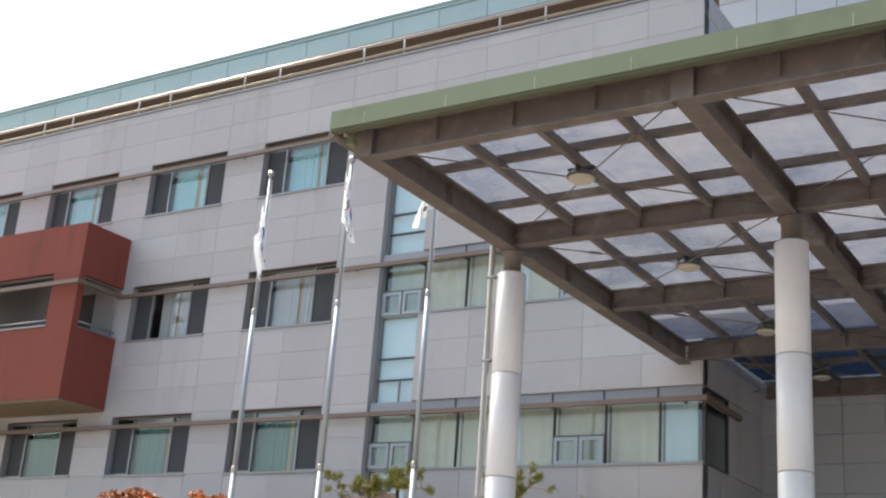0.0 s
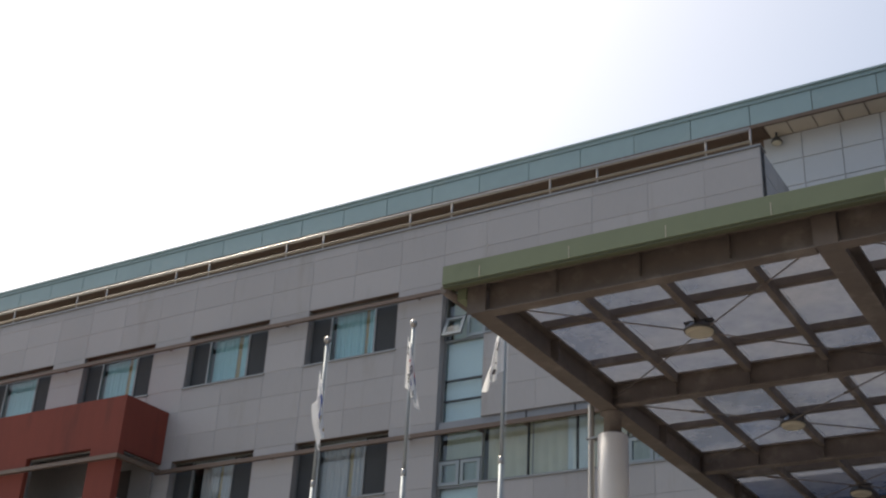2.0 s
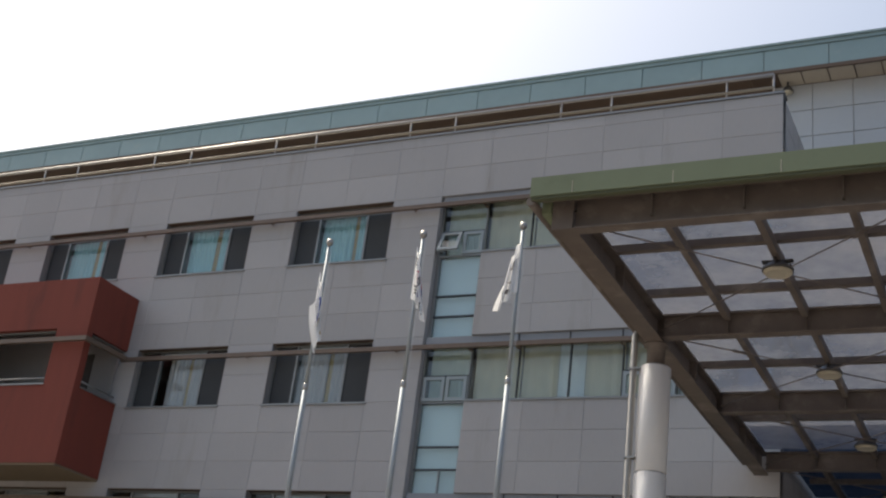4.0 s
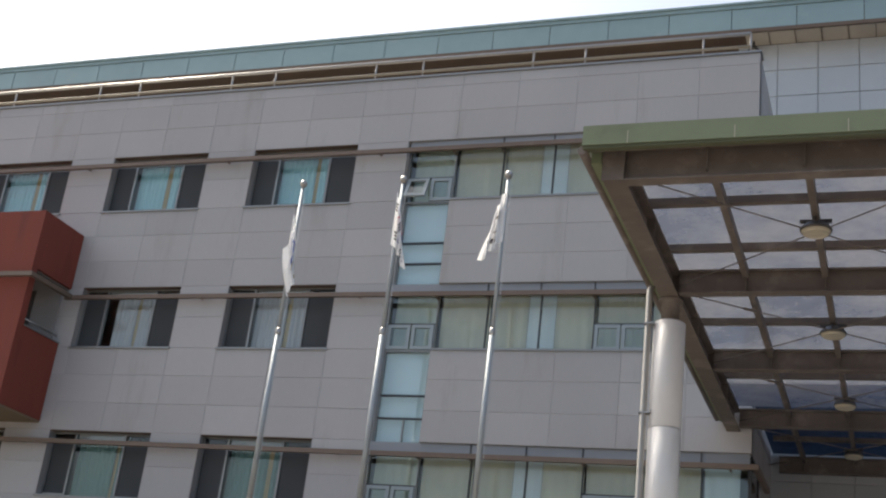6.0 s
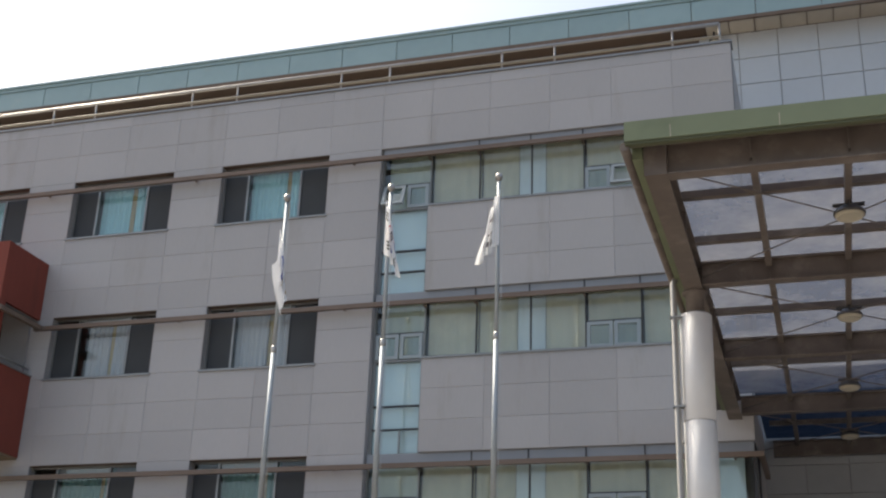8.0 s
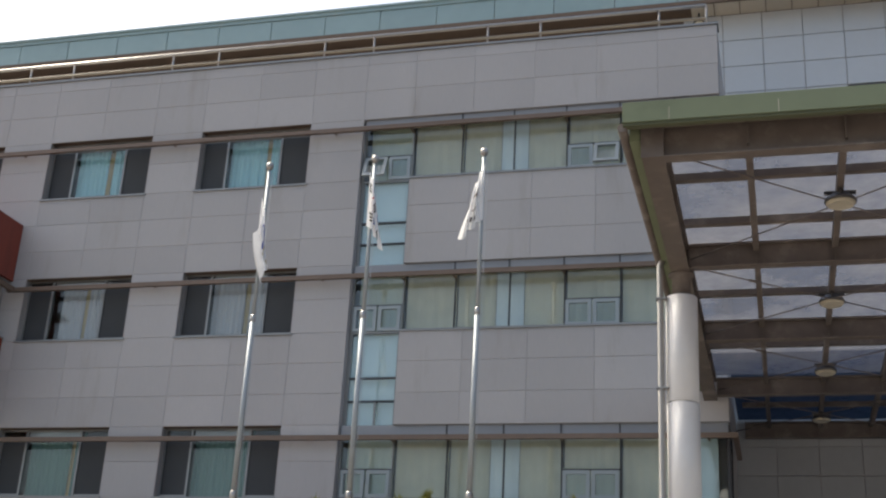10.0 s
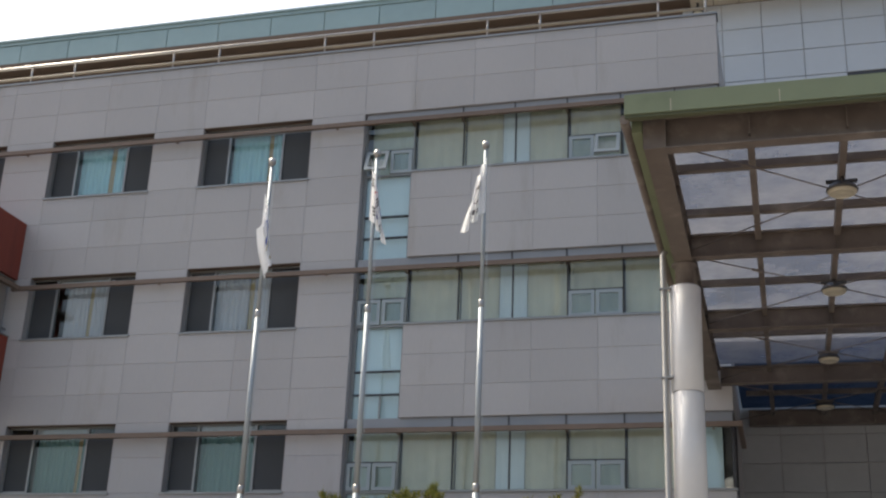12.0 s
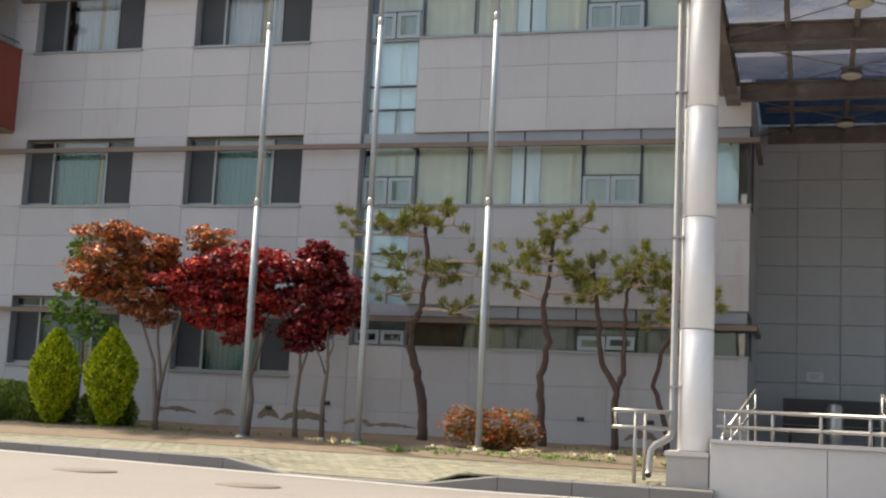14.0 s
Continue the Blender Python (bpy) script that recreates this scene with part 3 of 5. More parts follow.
# brown sun-rail bands along every storey
for j, b in enumerate(STOREYS):
    z = (2.87, 6.49, 10.08, 13.68)[j]
    rail = thing("facade_band", "brown metal rail running along the storey on brackets", "rail", (0, 0, z), "facade bands")
    xl = -24.75 if j == 2 else FX0
    bm = bmesh.new()
    box(bm, xl, FX1 + 0.16, 21.79, 21.88, -0.05, 0.05)
    part("bar", bm, BROWN, rail)
    bm = bmesh.new()
    box(bm, FX1 + 0.06, FX1 + 0.16, 21.885, 23.92, -0.055, 0.055)
    part("bar", bm, BROWN, rail)
    for x in [v for v in [FX1 - 0.4, -11.465, -13.85, -15.02, -16.85] + [r - WIN_W - 0.65 for r in WIN_R] if v > xl]:
        if not in_window(x, z) or x > -16.2:
            boxes("bracket", BROWN, rail, (x - 0.02, x + 0.02, 21.88, 22.02 if not in_window(x, z) else 22.19, -0.03, 0.03))
    if j == 2:
        boxes("bar", BROWN, rail, (-33.2, -24.62, 20.18, 20.28, -0.055, 0.055))
        boxes("bar", BROWN, rail, (-24.62, -24.52, 20.18, 21.78, -0.055, 0.055))

# near-black colour standing in for unlit insides behind openings
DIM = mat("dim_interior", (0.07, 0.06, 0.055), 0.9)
# red projecting box
red = thing("bay_box", "projecting rust-red plastered balcony box with deep window openings", "balcony", (0, 0, 0))
RX0, RX1, RY, RZ0, RZ1 = -33.0, -24.75, 20.4, 7.0, 11.8
ox0, ox1, oz0, oz1 = -28.15, -25.75, 9.0, 10.45
bm = bmesh.new()
t = 0.22
for b in ((RX0, RX1, RY, RY + t, RZ0, oz0), (RX0, RX1, RY, RY + t, oz1, RZ1), (ox1, RX1, RY, RY + t, oz0, oz1), (-29.6, ox0, RY, RY + t, oz0, oz1), (RX0, -32.2, RY, RY + t, oz0, oz1)):
    boxes("front_panel", RED, red, b)
bm.free()
for b in ((RX1 - t, RX1, RY + t, 21.99, RZ0, 8.93), (RX1 - t, RX1, RY + t, 21.99, 10.36, RZ1)):
    boxes("side_panel", RED, red, b)
boxes("side_wall", RED, red, (RX0, RX0 + t, RY + t, 21.99, RZ0, RZ1))
boxes("top", RED, red, (RX0 + t, RX1 - t, RY + t, 21.99, RZ1 - 0.2, RZ1 - 0.02))
boxes("soffit", mat("olive_soffit", (0.19, 0.145, 0.095), 0.8, var=0.2), red, (RX0 + 0.02, RX1 - 0.02, RY + 0.02, 21.99, RZ0 - 0.05, RZ0 - 0.002), label="dull olive-brown soffit")
# wall tone lowered for the bay's shade; doorways are flat dark panels
boxes("inner_wall", STONE_EDGE, red, (RX0 + t, RX1 - t, 21.93, 21.985, 8.1, 11.6), label="inner wall in stone darkened for shade")
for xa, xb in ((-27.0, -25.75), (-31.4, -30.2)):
    boxes("inner_door", DIM, red, (xa, xb, 21.90, 21.928, 8.1, 10.3), label="doorway panel coloured dark as an unlit room")
boxes("inner_floor", ROOM, red, (RX0 + t, RX1 - t, RY + t, 21.99, 7.9, 8.1))
for xa, xb in ((ox0, ox1), (-32.2, -29.6)):
    boxes("window_frame", ALU, red, (xa, xb, RY + 0.14, RY + 0.2, oz0, oz0 + 0.05), (xa, xb, RY + 0.14, RY + 0.2, oz1 - 0.05, oz1), (xa, xa + 0.05, RY + 0.14, RY + 0.2, oz0 + 0.05, oz1 - 0.05), (xb - 0.05, xb, RY + 0.14, RY + 0.2, oz0 + 0.05, oz1 - 0.05))
    bm = bmesh.new()
    tube(bm, ((xa, RY + 0.08, oz0 + 0.16), (xb, RY + 0.08, oz0 + 0.16)), 0.025)
    part("guard_rail", bm, STEEL, red, "steel guard rail")
    boxes("window_sill", ALU, red, (xa - 0.03, xb + 0.03, RY - 0.03, RY + 0.14, oz0 - 0.03, oz0 + 0.01))
boxes("window_sill", ALU, red, (RX1 - 0.2, RX1 + 0.03, RY + t, 21.99, 8.932, 8.96))
boxes("window_head", ALU, red, (RX1 - 0.14, RX1 - 0.08, RY + t, 21.99, 10.32, 10.358))
bm = bmesh.new()
tube(bm, ((RX1 - 0.08, RY + t, 9.12), (RX1 - 0.08, 21.95, 9.12)), 0.022)
part("guard_rail", bm, STEEL, red, "steel guard rail")

TAN = mat("tan_painted_tube", (0.36, 0.30, 0.22), 0.5)
# roof railing on the parapet
rr = thing("roof_railing", "stainless steel guard railing along the roof edge", "railing", (0, 22.12, 15.77))
for z, r in ((0.53, 0.042), (0.20, 0.034)):
    bm = bmesh.new()
    tube(bm, ((FX0, 0, z), (-8.38, 0, z)), r)
    part("rail", bm, STEEL if z > 0.4 else TAN, rr)
post_x = [-8.38, -9.42] + [-12.12 - 4.03 * k - d for k in range(7) for d in (0.0, 1.25)]
for x in post_x:
    bm = bmesh.new()
    tube(bm, ((x, 0, 0), (x, 0, 0.53)), 0.026, 8)
    part("post", bm, STEEL, rr)

# upper roof with its green fascia, in front of the set-back storey
roof = tagged(new("roof"), "overhanging roof edge clad in pale green metal panels", "roof", kind="structure")
boxes("roof_slab", SOFFIT_BROWN, roof, (-45, 30, 25.05, 45, 18.30, 18.9))
x = 29.37
while x > -44:
    if x - 17.2 > -100:
        share("fascia_panel", slab(1.56, 0.60, 0.04, FASCIA), roof, (x, 25.0, 18.58))
    x -= 1.575
boxes("top_trim", FASCIA, roof, (-45, 30, 24.97, 25.05, 18.885, 18.99))
boxes("drip_edge", FASCIA, roof, (-45, 30, 24.93, 25.06, 18.992, 19.05))
boxes("bottom_edge", SOFFIT_BROWN, roof, (-45, 30, 24.98, 25.05, 18.175, 18.275))
boxes("eave_band", SOFFIT_CREAM, roof, (-8.9, 30, 25.06, 25.695, 18.21, 18.297))
for k in range(44):
    boxes("soffit_batten", SOFFIT_BROWN, roof, (-9.6 + 0.63 * k, -9.58 + 0.63 * k, 25.08, 25.69, 18.19, 18.208))
upper = tagged(new("wall_upper"), "set-back upper wall behind the roof terrace, coloured brown for eave shade", "wall", kind="structure")
# brown here carries the shade of the roof overhang on the wall
boxes("wall_core", SOFFIT_BROWN, upper, (-45, FX1, 25.75, 26.0, 15.3, 18.29))

# set-back core wall: white panels above the canopy, grey panels below
core = tagged(new("wall_core_front"), "panelled wall over the entrance, white above and dark grey below", "wall", kind="structure")
boxes("wall_core", JOINT, core, (FX1 - 0.97, 30, 25.73, 25.745, 0.0, 18.2))
x = FX1 - 0.485
while x < 12:
    rows = [(17.83, 0.76)] + [(17.08 - 0.74 * k, 0.74) for k in range(12)]
    for zc, h in rows:
        if (x > -5.3 and 15.2 < zc < 16.0) or (x < FX1 and zc < 15):
            continue
        share("wall_panel", slab(0.97 - 0.018, h - 0.018, 0.03, TILE), core, (x, 25.70, zc))
    x += 0.97
boxes("ribbon_window", ALU_DARK, core, (-5.245, 12, 25.71, 25.725, 15.24, 15.96), label="dark ribbon window")
x = -7.75
while x < 6:
    z = 7.10 - 0.3175
    while z > 0.5:
        if x < 2:
            share("wall_panel", slab(0.90 - 0.014, 0.635 - 0.014, 0.03, GREYPANEL), core, (x, 25.70, z))
        z -= 0.635
    share("wall_panel", slab(0.90 - 0.014, 0.8 - 0.014, 0.03, GREYPANEL), core, (x, 25.70, 7.10 + 0.4))
    x += 0.90
boxes("right_block", STONE, core, (14, 30, 21.0, 25.7, 0, 15.6))

# ---- entrance canopy ----
GX = [-8.49, -4.24, 0.01, 4.26]
CY0, CY1 = 10.78, 21.93
TOP = 7.60
canopy = thing("canopy", "steel entrance canopy with brown beams, translucent sheets and olive green fascia", "canopy", (0, 0, 0))
for x in GX:
    bm = bmesh.new()
    ibeam(bm, (x, CY0 - 0.1, TOP), (x, CY1 if x < -8 else 25.6, TOP), 0.40, 0.26)
    box(bm, x - 0.13, x + 0.13, CY0 - 0.11, CY0 - 0.09, TOP - 0.43, TOP)
    for y in (12.7, 14.7, 16.5, 18.3, 20.0):
        box(bm, x - 0.12, x + 0.12, y - 0.008, y + 0.008, TOP - 0.335, TOP - 0.025)
    part("girder", bm, BEAM, canopy)
CROSS = [CY0, 14.6, 18.15, 21.75, 25.45]
for a, b in zip(GX, GX[1:]):
    for y in CROSS:
        bm = bmesh.new()
        ibeam(bm, (a + 0.13 if y < 22 else max(a + 0.13, -7.95), y, TOP - 0.005), (b - 0.13, y, TOP - 0.005), 0.42 if y == CY0 else 0.35, 0.18)
        for i in range(1, 4):
            xx = a + (b - a) * i / 4
            box(bm, xx - 0.008, xx + 0.008, y - 0.085, y + 0.085, TOP - 0.32, TOP - 0.03)
        part("cross_beam", bm, BEAM, canopy)
    for i in range(1, 4):
        x = a + (b - a) * i / 4
        for y0, y1 in zip(CROSS, CROSS[1:]):
            bm = bmesh.new()
            box(bm, x - 0.042, x + 0.042, y0 + 0.09, y1 - 0.09, TOP - 0.15, TOP - 0.01)
            part("rib", bm, BEAM, canopy)
    # crossed tie rods
    for y0, y1 in zip(CROSS, CROSS[1:]):
        for p, q in (((a + 0.15, y0 + 0.15), (b - 0.15, y1 - 0.15)), ((b - 0.15, y0 + 0.15), (a + 0.15, y1 - 0.15))):
            bm = bmesh.new()
            tube(bm, ((*p, TOP - 0.27), (*q, TOP - 0.27)), 0.010, 6)
            m0 = Vector((*p, TOP - 0.27)).lerp(Vector((*q, TOP - 0.27)), 0.2)
            m1 = Vector((*p, TOP - 0.27)).lerp(Vector((*q, TOP - 0.27)), 0.24)
            tube(bm, (m0, m1), 0.022, 6)
            part("tie_rod", bm, BEAM, canopy)
PURL = [12.38, 13.88, 16.88, 19.72, 22.9, 24.1]
for y in PURL:
    bm = bmesh.new()
    box(bm, GX[0] - 0.25 if y < 21.95 else -7.95, GX[-1] + 0.25, y - 0.055, y + 0.055, TOP + 0.002, TOP + 0.10)
    part("purlin", bm, BEAM, canopy)
SY = [10.45] + PURL[:4] + [21.9] + PURL[4:] + [25.65]
SX = [GX[0] - 0.25] + [a + (b - a) * i / 4 for a, b in zip(GX, GX[1:]) for i in range(1, 5)]
SX[-1] = GX[-1] + 0.25
for x0, x1 in zip(SX, SX[1:]):
    for y0, y1 in zip(SY, SY[1:]):
        boxes("roof_sheet", SHEET if y1 < 21.95 else SHEET_BLUE, canopy, (max(x0, -8.1 if y1 > 21.95 else -99) + 0.004, x1 - 0.004, y0 + 0.004, y1 - 0.004, TOP + 0.105, TOP + 0.111))
# olive fascia wraps the front and the ends
bm = bmesh.new()
for b in ((-8.79, 4.56, 10.34, 10.37, 7.465, 7.71), (-8.79, -8.76, 10.372, 10.60, 7.465, 7.71), (4.53, 4.56, 10.372, 21.6, 7.42, 7.71), (-8.79, 4.56, 10.372, 10.62, 7.715, 7.73)):
    boxes("fascia", CANOPY_GREEN, canopy, b, label="olive green sheet-metal fascia")
bm.free()
boxes("fascia", CANOPY_GREEN, canopy, (-8.745, -8.628, 10.64, 21.85, 7.37, 7.60), label="olive green sheet-metal fascia")
bm = bmesh.new()
tube(bm, ((-8.80, 10.40, 7.43), (-8.80, 16.0, 7.43), (-8.80, 21.85, 7.43)), 0.055, 12)
part("gutter", bm, BEAM, canopy, "round brown side gutter")

# fascia underside: its shade is painted in with darker olive and brown
boxes("drip_lip", OLIVE_SHADED, canopy, (-8.785, 4.55, 10.36, 10.45, 7.43, 7.462), label="olive drip lip darkened for shade")
boxes("eave_lining", BEAM, canopy, (-8.755, 4.52, 10.375, 10.64, 7.52, 7.535), label="eave underside coloured brown for its shade")

for k in range(11):
    xs = -8.27 + 1.19 * k
    boxes("fascia_seam", SOFFIT_CREAM, canopy, (xs, xs + 0.007, 10.334, 10.339, 7.468, 7.62), label="pale sealant seam")
# ragged pale patch added on the front sheets to imitate a bright torn glare spot
bm = bmesh.new()
rg = random.Random(3)
ring = [(-6.72 + 0.42 * rg.uniform(0.55, 1.1) * math.cos(k * math.tau / 16), 11.72 + 0.16 * rg.uniform(0.5, 1.2) * math.sin(k * math.tau / 16)) for k in range(16)]
lo = [bm.verts.new((x, y, TOP + 0.114)) for x, y in ring]
hi = [bm.verts.new((x, y, TOP + 0.118)) for x, y in ring]
bm.faces.new(lo[::-1])
bm.faces.new(hi)
for k in range(16):
    bm.faces.new((lo[k], lo[(k + 1) % 16], hi[(k + 1) % 16], hi[k]))
GLARE = leaf_material("pale_sheet_glare", (0.85, 0.83, 0.76), (0.85, 0.83, 0.76), through_amount=0.8)
tagged(part("glare_patch", bm, GLARE), "pale patch standing in for glare at a torn canopy sheet", "scrap")

# lamps under the ribs
lamp = thing("ceiling_light", "round canopy light with cream lens in a dark housing", "light", (0, 0, 0), "canopy lights")
bm = bmesh.new()
lathe(bm, ((0.06, 0.115), (0.10, 0.11), (0.14, 0.085), (0.15, 0.05), (0.185, 0.045), (0.197, 0.02), (0.195, 0.0), (0.18, 0.0)), n=24)
part("housing", bm, LAMP_METAL, lamp)
bm = bmesh.new()
lathe(bm, ((0.179, 0.004), (0.177, -0.014), (0.155, -0.038), (0.145, -0.042), (0.138, -0.036), (0.08, -0.044), (0.01, -0.047)), n=24)
part("lens", bm, LAMP_GLASS, lamp, "cream glass lens")
bm = bmesh.new()
tube(bm, ((0, 0, 0.11), (0, 0, 0.15)), 0.035, 8)
part("stem", bm, LAMP_METAL, lamp)
for a in range(3):
    c, k = math.cos(a * 2.1 + 0.5) * 0.16, math.sin(a * 2.1 + 0.5) * 0.16
    bm = bmesh.new()
    tube(bm, ((c, k, 0.04), (c, k, 0.13)), 0.013, 6)
    part("bracket", bm, LAMP_METAL, lamp)
boxes("mounting_bar", LAMP_METAL, lamp, (-0.19, 0.19, -0.035, 0.035, 0.12, 0.15))
lamp_at = [(x, y) for x in (-6.365, -2.115, 2.135) for y in (12.62, 16.5, 20.4, 24.05)]
lamp.matrix_basis = pose(*lamp_at[0], 7.31)
for x, y in lamp_at[1:]:
    copy_thing(lamp, pose(x, y, 7.31))

# ---- columns ----
col = thing("column", "round pale metal-clad column on a stone pedestal", "column", (-8.49, 14.7, 0), "canopy columns")
zs = [0.66, 2.27, 3.78, 5.30, 6.85]
for z0, z1 in zip(zs, zs[1:]):
    bm = bmesh.new()
    lathe(bm, ((0.217, z0 + 0.008), (0.224, z0 + 0.015), (0.224, z1 - 0.015), (0.217, z1 - 0.008)), n=40)
    part("cladding_drum", bm, COLUMN, col)
bm = bmesh.new()
lathe(bm, ((0.208, 0.64), (0.208, 6.855)), n=24)
part("core", bm, JOINT, col)
bm = bmesh.new()
lathe(bm, ((0.13, 6.86), (0.13, 7.17), (0.18, 7.17), (0.18, 7.198)), n=24)
part("neck", bm, BEAM, col, "brown steel neck")
boxes("pedestal", PEDESTAL, col, (-0.33, 0.205, -0.34, 0.34, 0.0, 0.60), label="square stone pedestal")
boxes("pedestal_cap", TERRACE, col, (-0.355, 0.21, -0.37, 0.37, 0.602, 0.66))
for x in GX[1:]:
    copy_thing(col, pose(x, 14.7, 0))

# downpipe beside the corner column
PIPE_STEEL = mat("downpipe_steel", (0.36, 0.345, 0.325), 0.45, 0.55, var=0.15)
pipe = thing("downpipe", "stainless downpipe beside the column ending in an elbow", "pipe", (-8.775, 14.58, 0))
bm = bmesh.new()
tube(bm, ((0.06, 0, 7.46), (0.0, 0, 7.30), (0, 0, 0.95), (-0.02, -0.03, 0.85), (-0.10, -0.07, 0.78), (-0.20, -0.11, 0.73), (-0.26, -0.13, 0.65), (-0.275, -0.14, 0.46), (-0.275, -0.18, 0.36), (-0.275, -0.22, 0.33)), 0.046, 12, caps=False)
part("tube", bm, PIPE_STEEL, pipe)
# flat dark disc replaces the shade inside the open pipe end
bm = bmesh.new()
tube(bm, ((-0.275, -0.205, 0.339), (-0.275, -0.21, 0.336)), 0.041, 12)
part("mouth", bm, DIM, pipe, "disc coloured dark as the unlit pipe inside")
for z in (1.5, 3.5, 5.5, 6.8):
    boxes("clamp", STEEL, pipe, (-0.062, 0.10, -0.06, 0.06, z - 0.012, z + 0.012))

# ---- entrance terrace ----
terrace = tagged(new("terrace"), "raised entrance terrace with pale stone front wall", "terrace", kind="structure")
boxes("terrace_core", JOINT, terrace, (-8.27, 9, 14.38, 25.69, 0.0, 0.62))
x = -8.27
k = 0
while x < 8:
    w = 1.45
    share("stone_panel", slab(w - 0.008, 0.79, 0.03, TERRACE), terrace, (x + w / 2, 14.35, 0.395))
    x += w
boxes("parapet", TERRACE, terrace, (-8.27, 9, 14.381, 14.62, 0.621, 0.79))
boxes("coping", TERRACE, terrace, (-8.265, 9, 14.31, 14.66, 0.792, 0.84))
rail = thing("ramp_railing", "two-rail stainless handrail on the terrace wall", "railing", (0, 14.5, 0.84))
for z in (0.37, 0.165):
    bm = bmesh.new()
    tube(bm, ((-8.2, 0, z), (8, 0, z)), 0.025, 8)
    part("rail", bm, STEEL, rail)
x = -8.09
while x < 7:
    bm = bmesh.new()
    tube(bm, ((x, 0, 0), (x, 0, 0.37)), 0.024, 8)
    part("post", bm, STEEL, rail)
    x += 0.595
loop = thing("ramp_railing", "stainless handrail loop at the foot of the ramp", "railing", (-9.17, 14.5, 0.28))
for z in (0.88, 0.66):
    bm = bmesh.new()
    tube(bm, ((0.40, 0, z), (-0.34, 0, z), (-0.38, 0.04, z), (-0.38, 0.5, z), (-0.34, 0.55, z), (0.40, 0.55, z)), 0.025, 8)
    part("rail", bm, STEEL, loop)
for x, y in ((-0.08, 0), (-0.02, 0.55)):
    bm = bmesh.new()
    tube(bm, ((x, y, -0.14), (x, y, 0.88)), 0.025, 8)
    part("post", bm, STEEL, loop)
for x, y in ((-0.38, 0.25), (0.38, 0)):
    bm = bmesh.new()
    tube(bm, ((x, y, 0.66), (x, y, 0.88)), 0.02, 8)
    part("post", bm, STEEL, loop)

# ---- flag poles ----
POLES = [(-16.76, 18.37), (-14.56, 18.37), (-12.39, 18.37)]
pole = thing("flag_pole", "tall tapered aluminium flagpole with a ball finial", "flagpole", (0, 0, 0), "flagpoles")
for z0, z1, r0, r1 in ((0.0, 4.27, 0.058, 0.055), (4.27, 7.6, 0.052, 0.048), (7.6, 10.66, 0.040, 0.034)):
    bm = bmesh.new()
    tube(bm, ((0, 0, z0), (0, 0, z1)), [r0, r1], 14)
    part("tube", bm, POLE_STEEL, pole)
for z, r in ((4.27, 0.066), (7.6, 0.056)):
    bm = bmesh.new()
    lathe(bm, ((r - 0.012, z - 0.09), (r, z - 0.07), (r, z + 0.03), (r - 0.02, z + 0.07)), n=14)
    part("collar", bm, STEEL, pole)
bm = bmesh.new()
lathe(bm, ((0.02, 10.72), (0.03, 10.74), (0.06, 10.77), (0.075, 10.81), (0.072, 10.85), (0.05, 10.89), (0.01, 10.905)), (0, 0, -0.06), n=16)
part("finial", bm, STEEL, pole)
bm = bmesh.new()
tube(bm, ((0.09, -0.02, 1.2), (0.085, -0.02, 10.6)), 0.006, 5)
part("halyard", bm, POLE_STEEL, pole)
bm = bmesh.new()
lathe(bm, ((0.12, -0.03), (0.12, 0.02), (0.075, 0.04)), n=16)
part("base_flange", bm, STEEL, pole)
pole.matrix_basis = pose(*POLES[0], pave_z(*POLES[0]))
for p in POLES[1:]:
    copy_thing(pole, pose(*p, pave_z(*p)))

# ---- kerb and paving ----
kerb = tagged(new("kerb"), "grey granite kerb with a dropped crossing", "kerb", kind="structure")
x = -40.0
while x < -8.3:
    x1 = min(x + 1.0, -8.2)
    bm = bmesh.new()
    vs = []
    for xx in (x + 0.004, x1 - 0.004):
        top = pave_z(xx, KERB_Y)
        for y, z in ((KERB_Y, road_z(xx) - 0.15), (KERB_Y, top - 0.018), (KERB_Y + 0.02, top), (KERB_Y + 0.128, top), (KERB_Y + 0.128, road_z(xx) - 0.15)):
            vs.append(bm.verts.new((xx, y, z)))
    for i in range(5):
        bm.faces.new((vs[i], vs[(i + 1) % 5], vs[5 + (i + 1) % 5], vs[5 + i]))
    bm.faces.new(vs[:5][::-1])
    bm.faces.new(vs[5:])
    part("kerb_stone", bm, KERB, kerb)
    x = x1


def island_material(name, c, spread, rough=0.85):
    m = mat(name, c, rough, var=0.14, scale=20, bump=0.2)
    n, L = m.node_tree.nodes, m.node_tree.links
    b = n["Principled BSDF"]
    src = b.inputs["Base Color"].links[0].from_socket
    geo = n.new("ShaderNodeNewGeometry")
    hsv = n.new("ShaderNodeHueSaturation")
    r = n.new("ShaderNodeMapRange"); r.inputs["To Min"].default_value = 1 - spread; r.inputs["To Max"].default_value = 1 + spread
    L.new(geo.outputs["Random Per Island"], r.inputs["Value"]); L.new(r.outputs[0], hsv.inputs["Value"])
    L.new(src, hsv.inputs["Color"]); L.new(hsv.outputs[0], b.inputs["Base Color"])
    return m


PAVERS = island_material("paving_blocks", (0.185, 0.173, 0.125), 0.20)
rng = random.Random(5)
verts, faces = [], []
y = KERB_Y + 0.14
row = 0
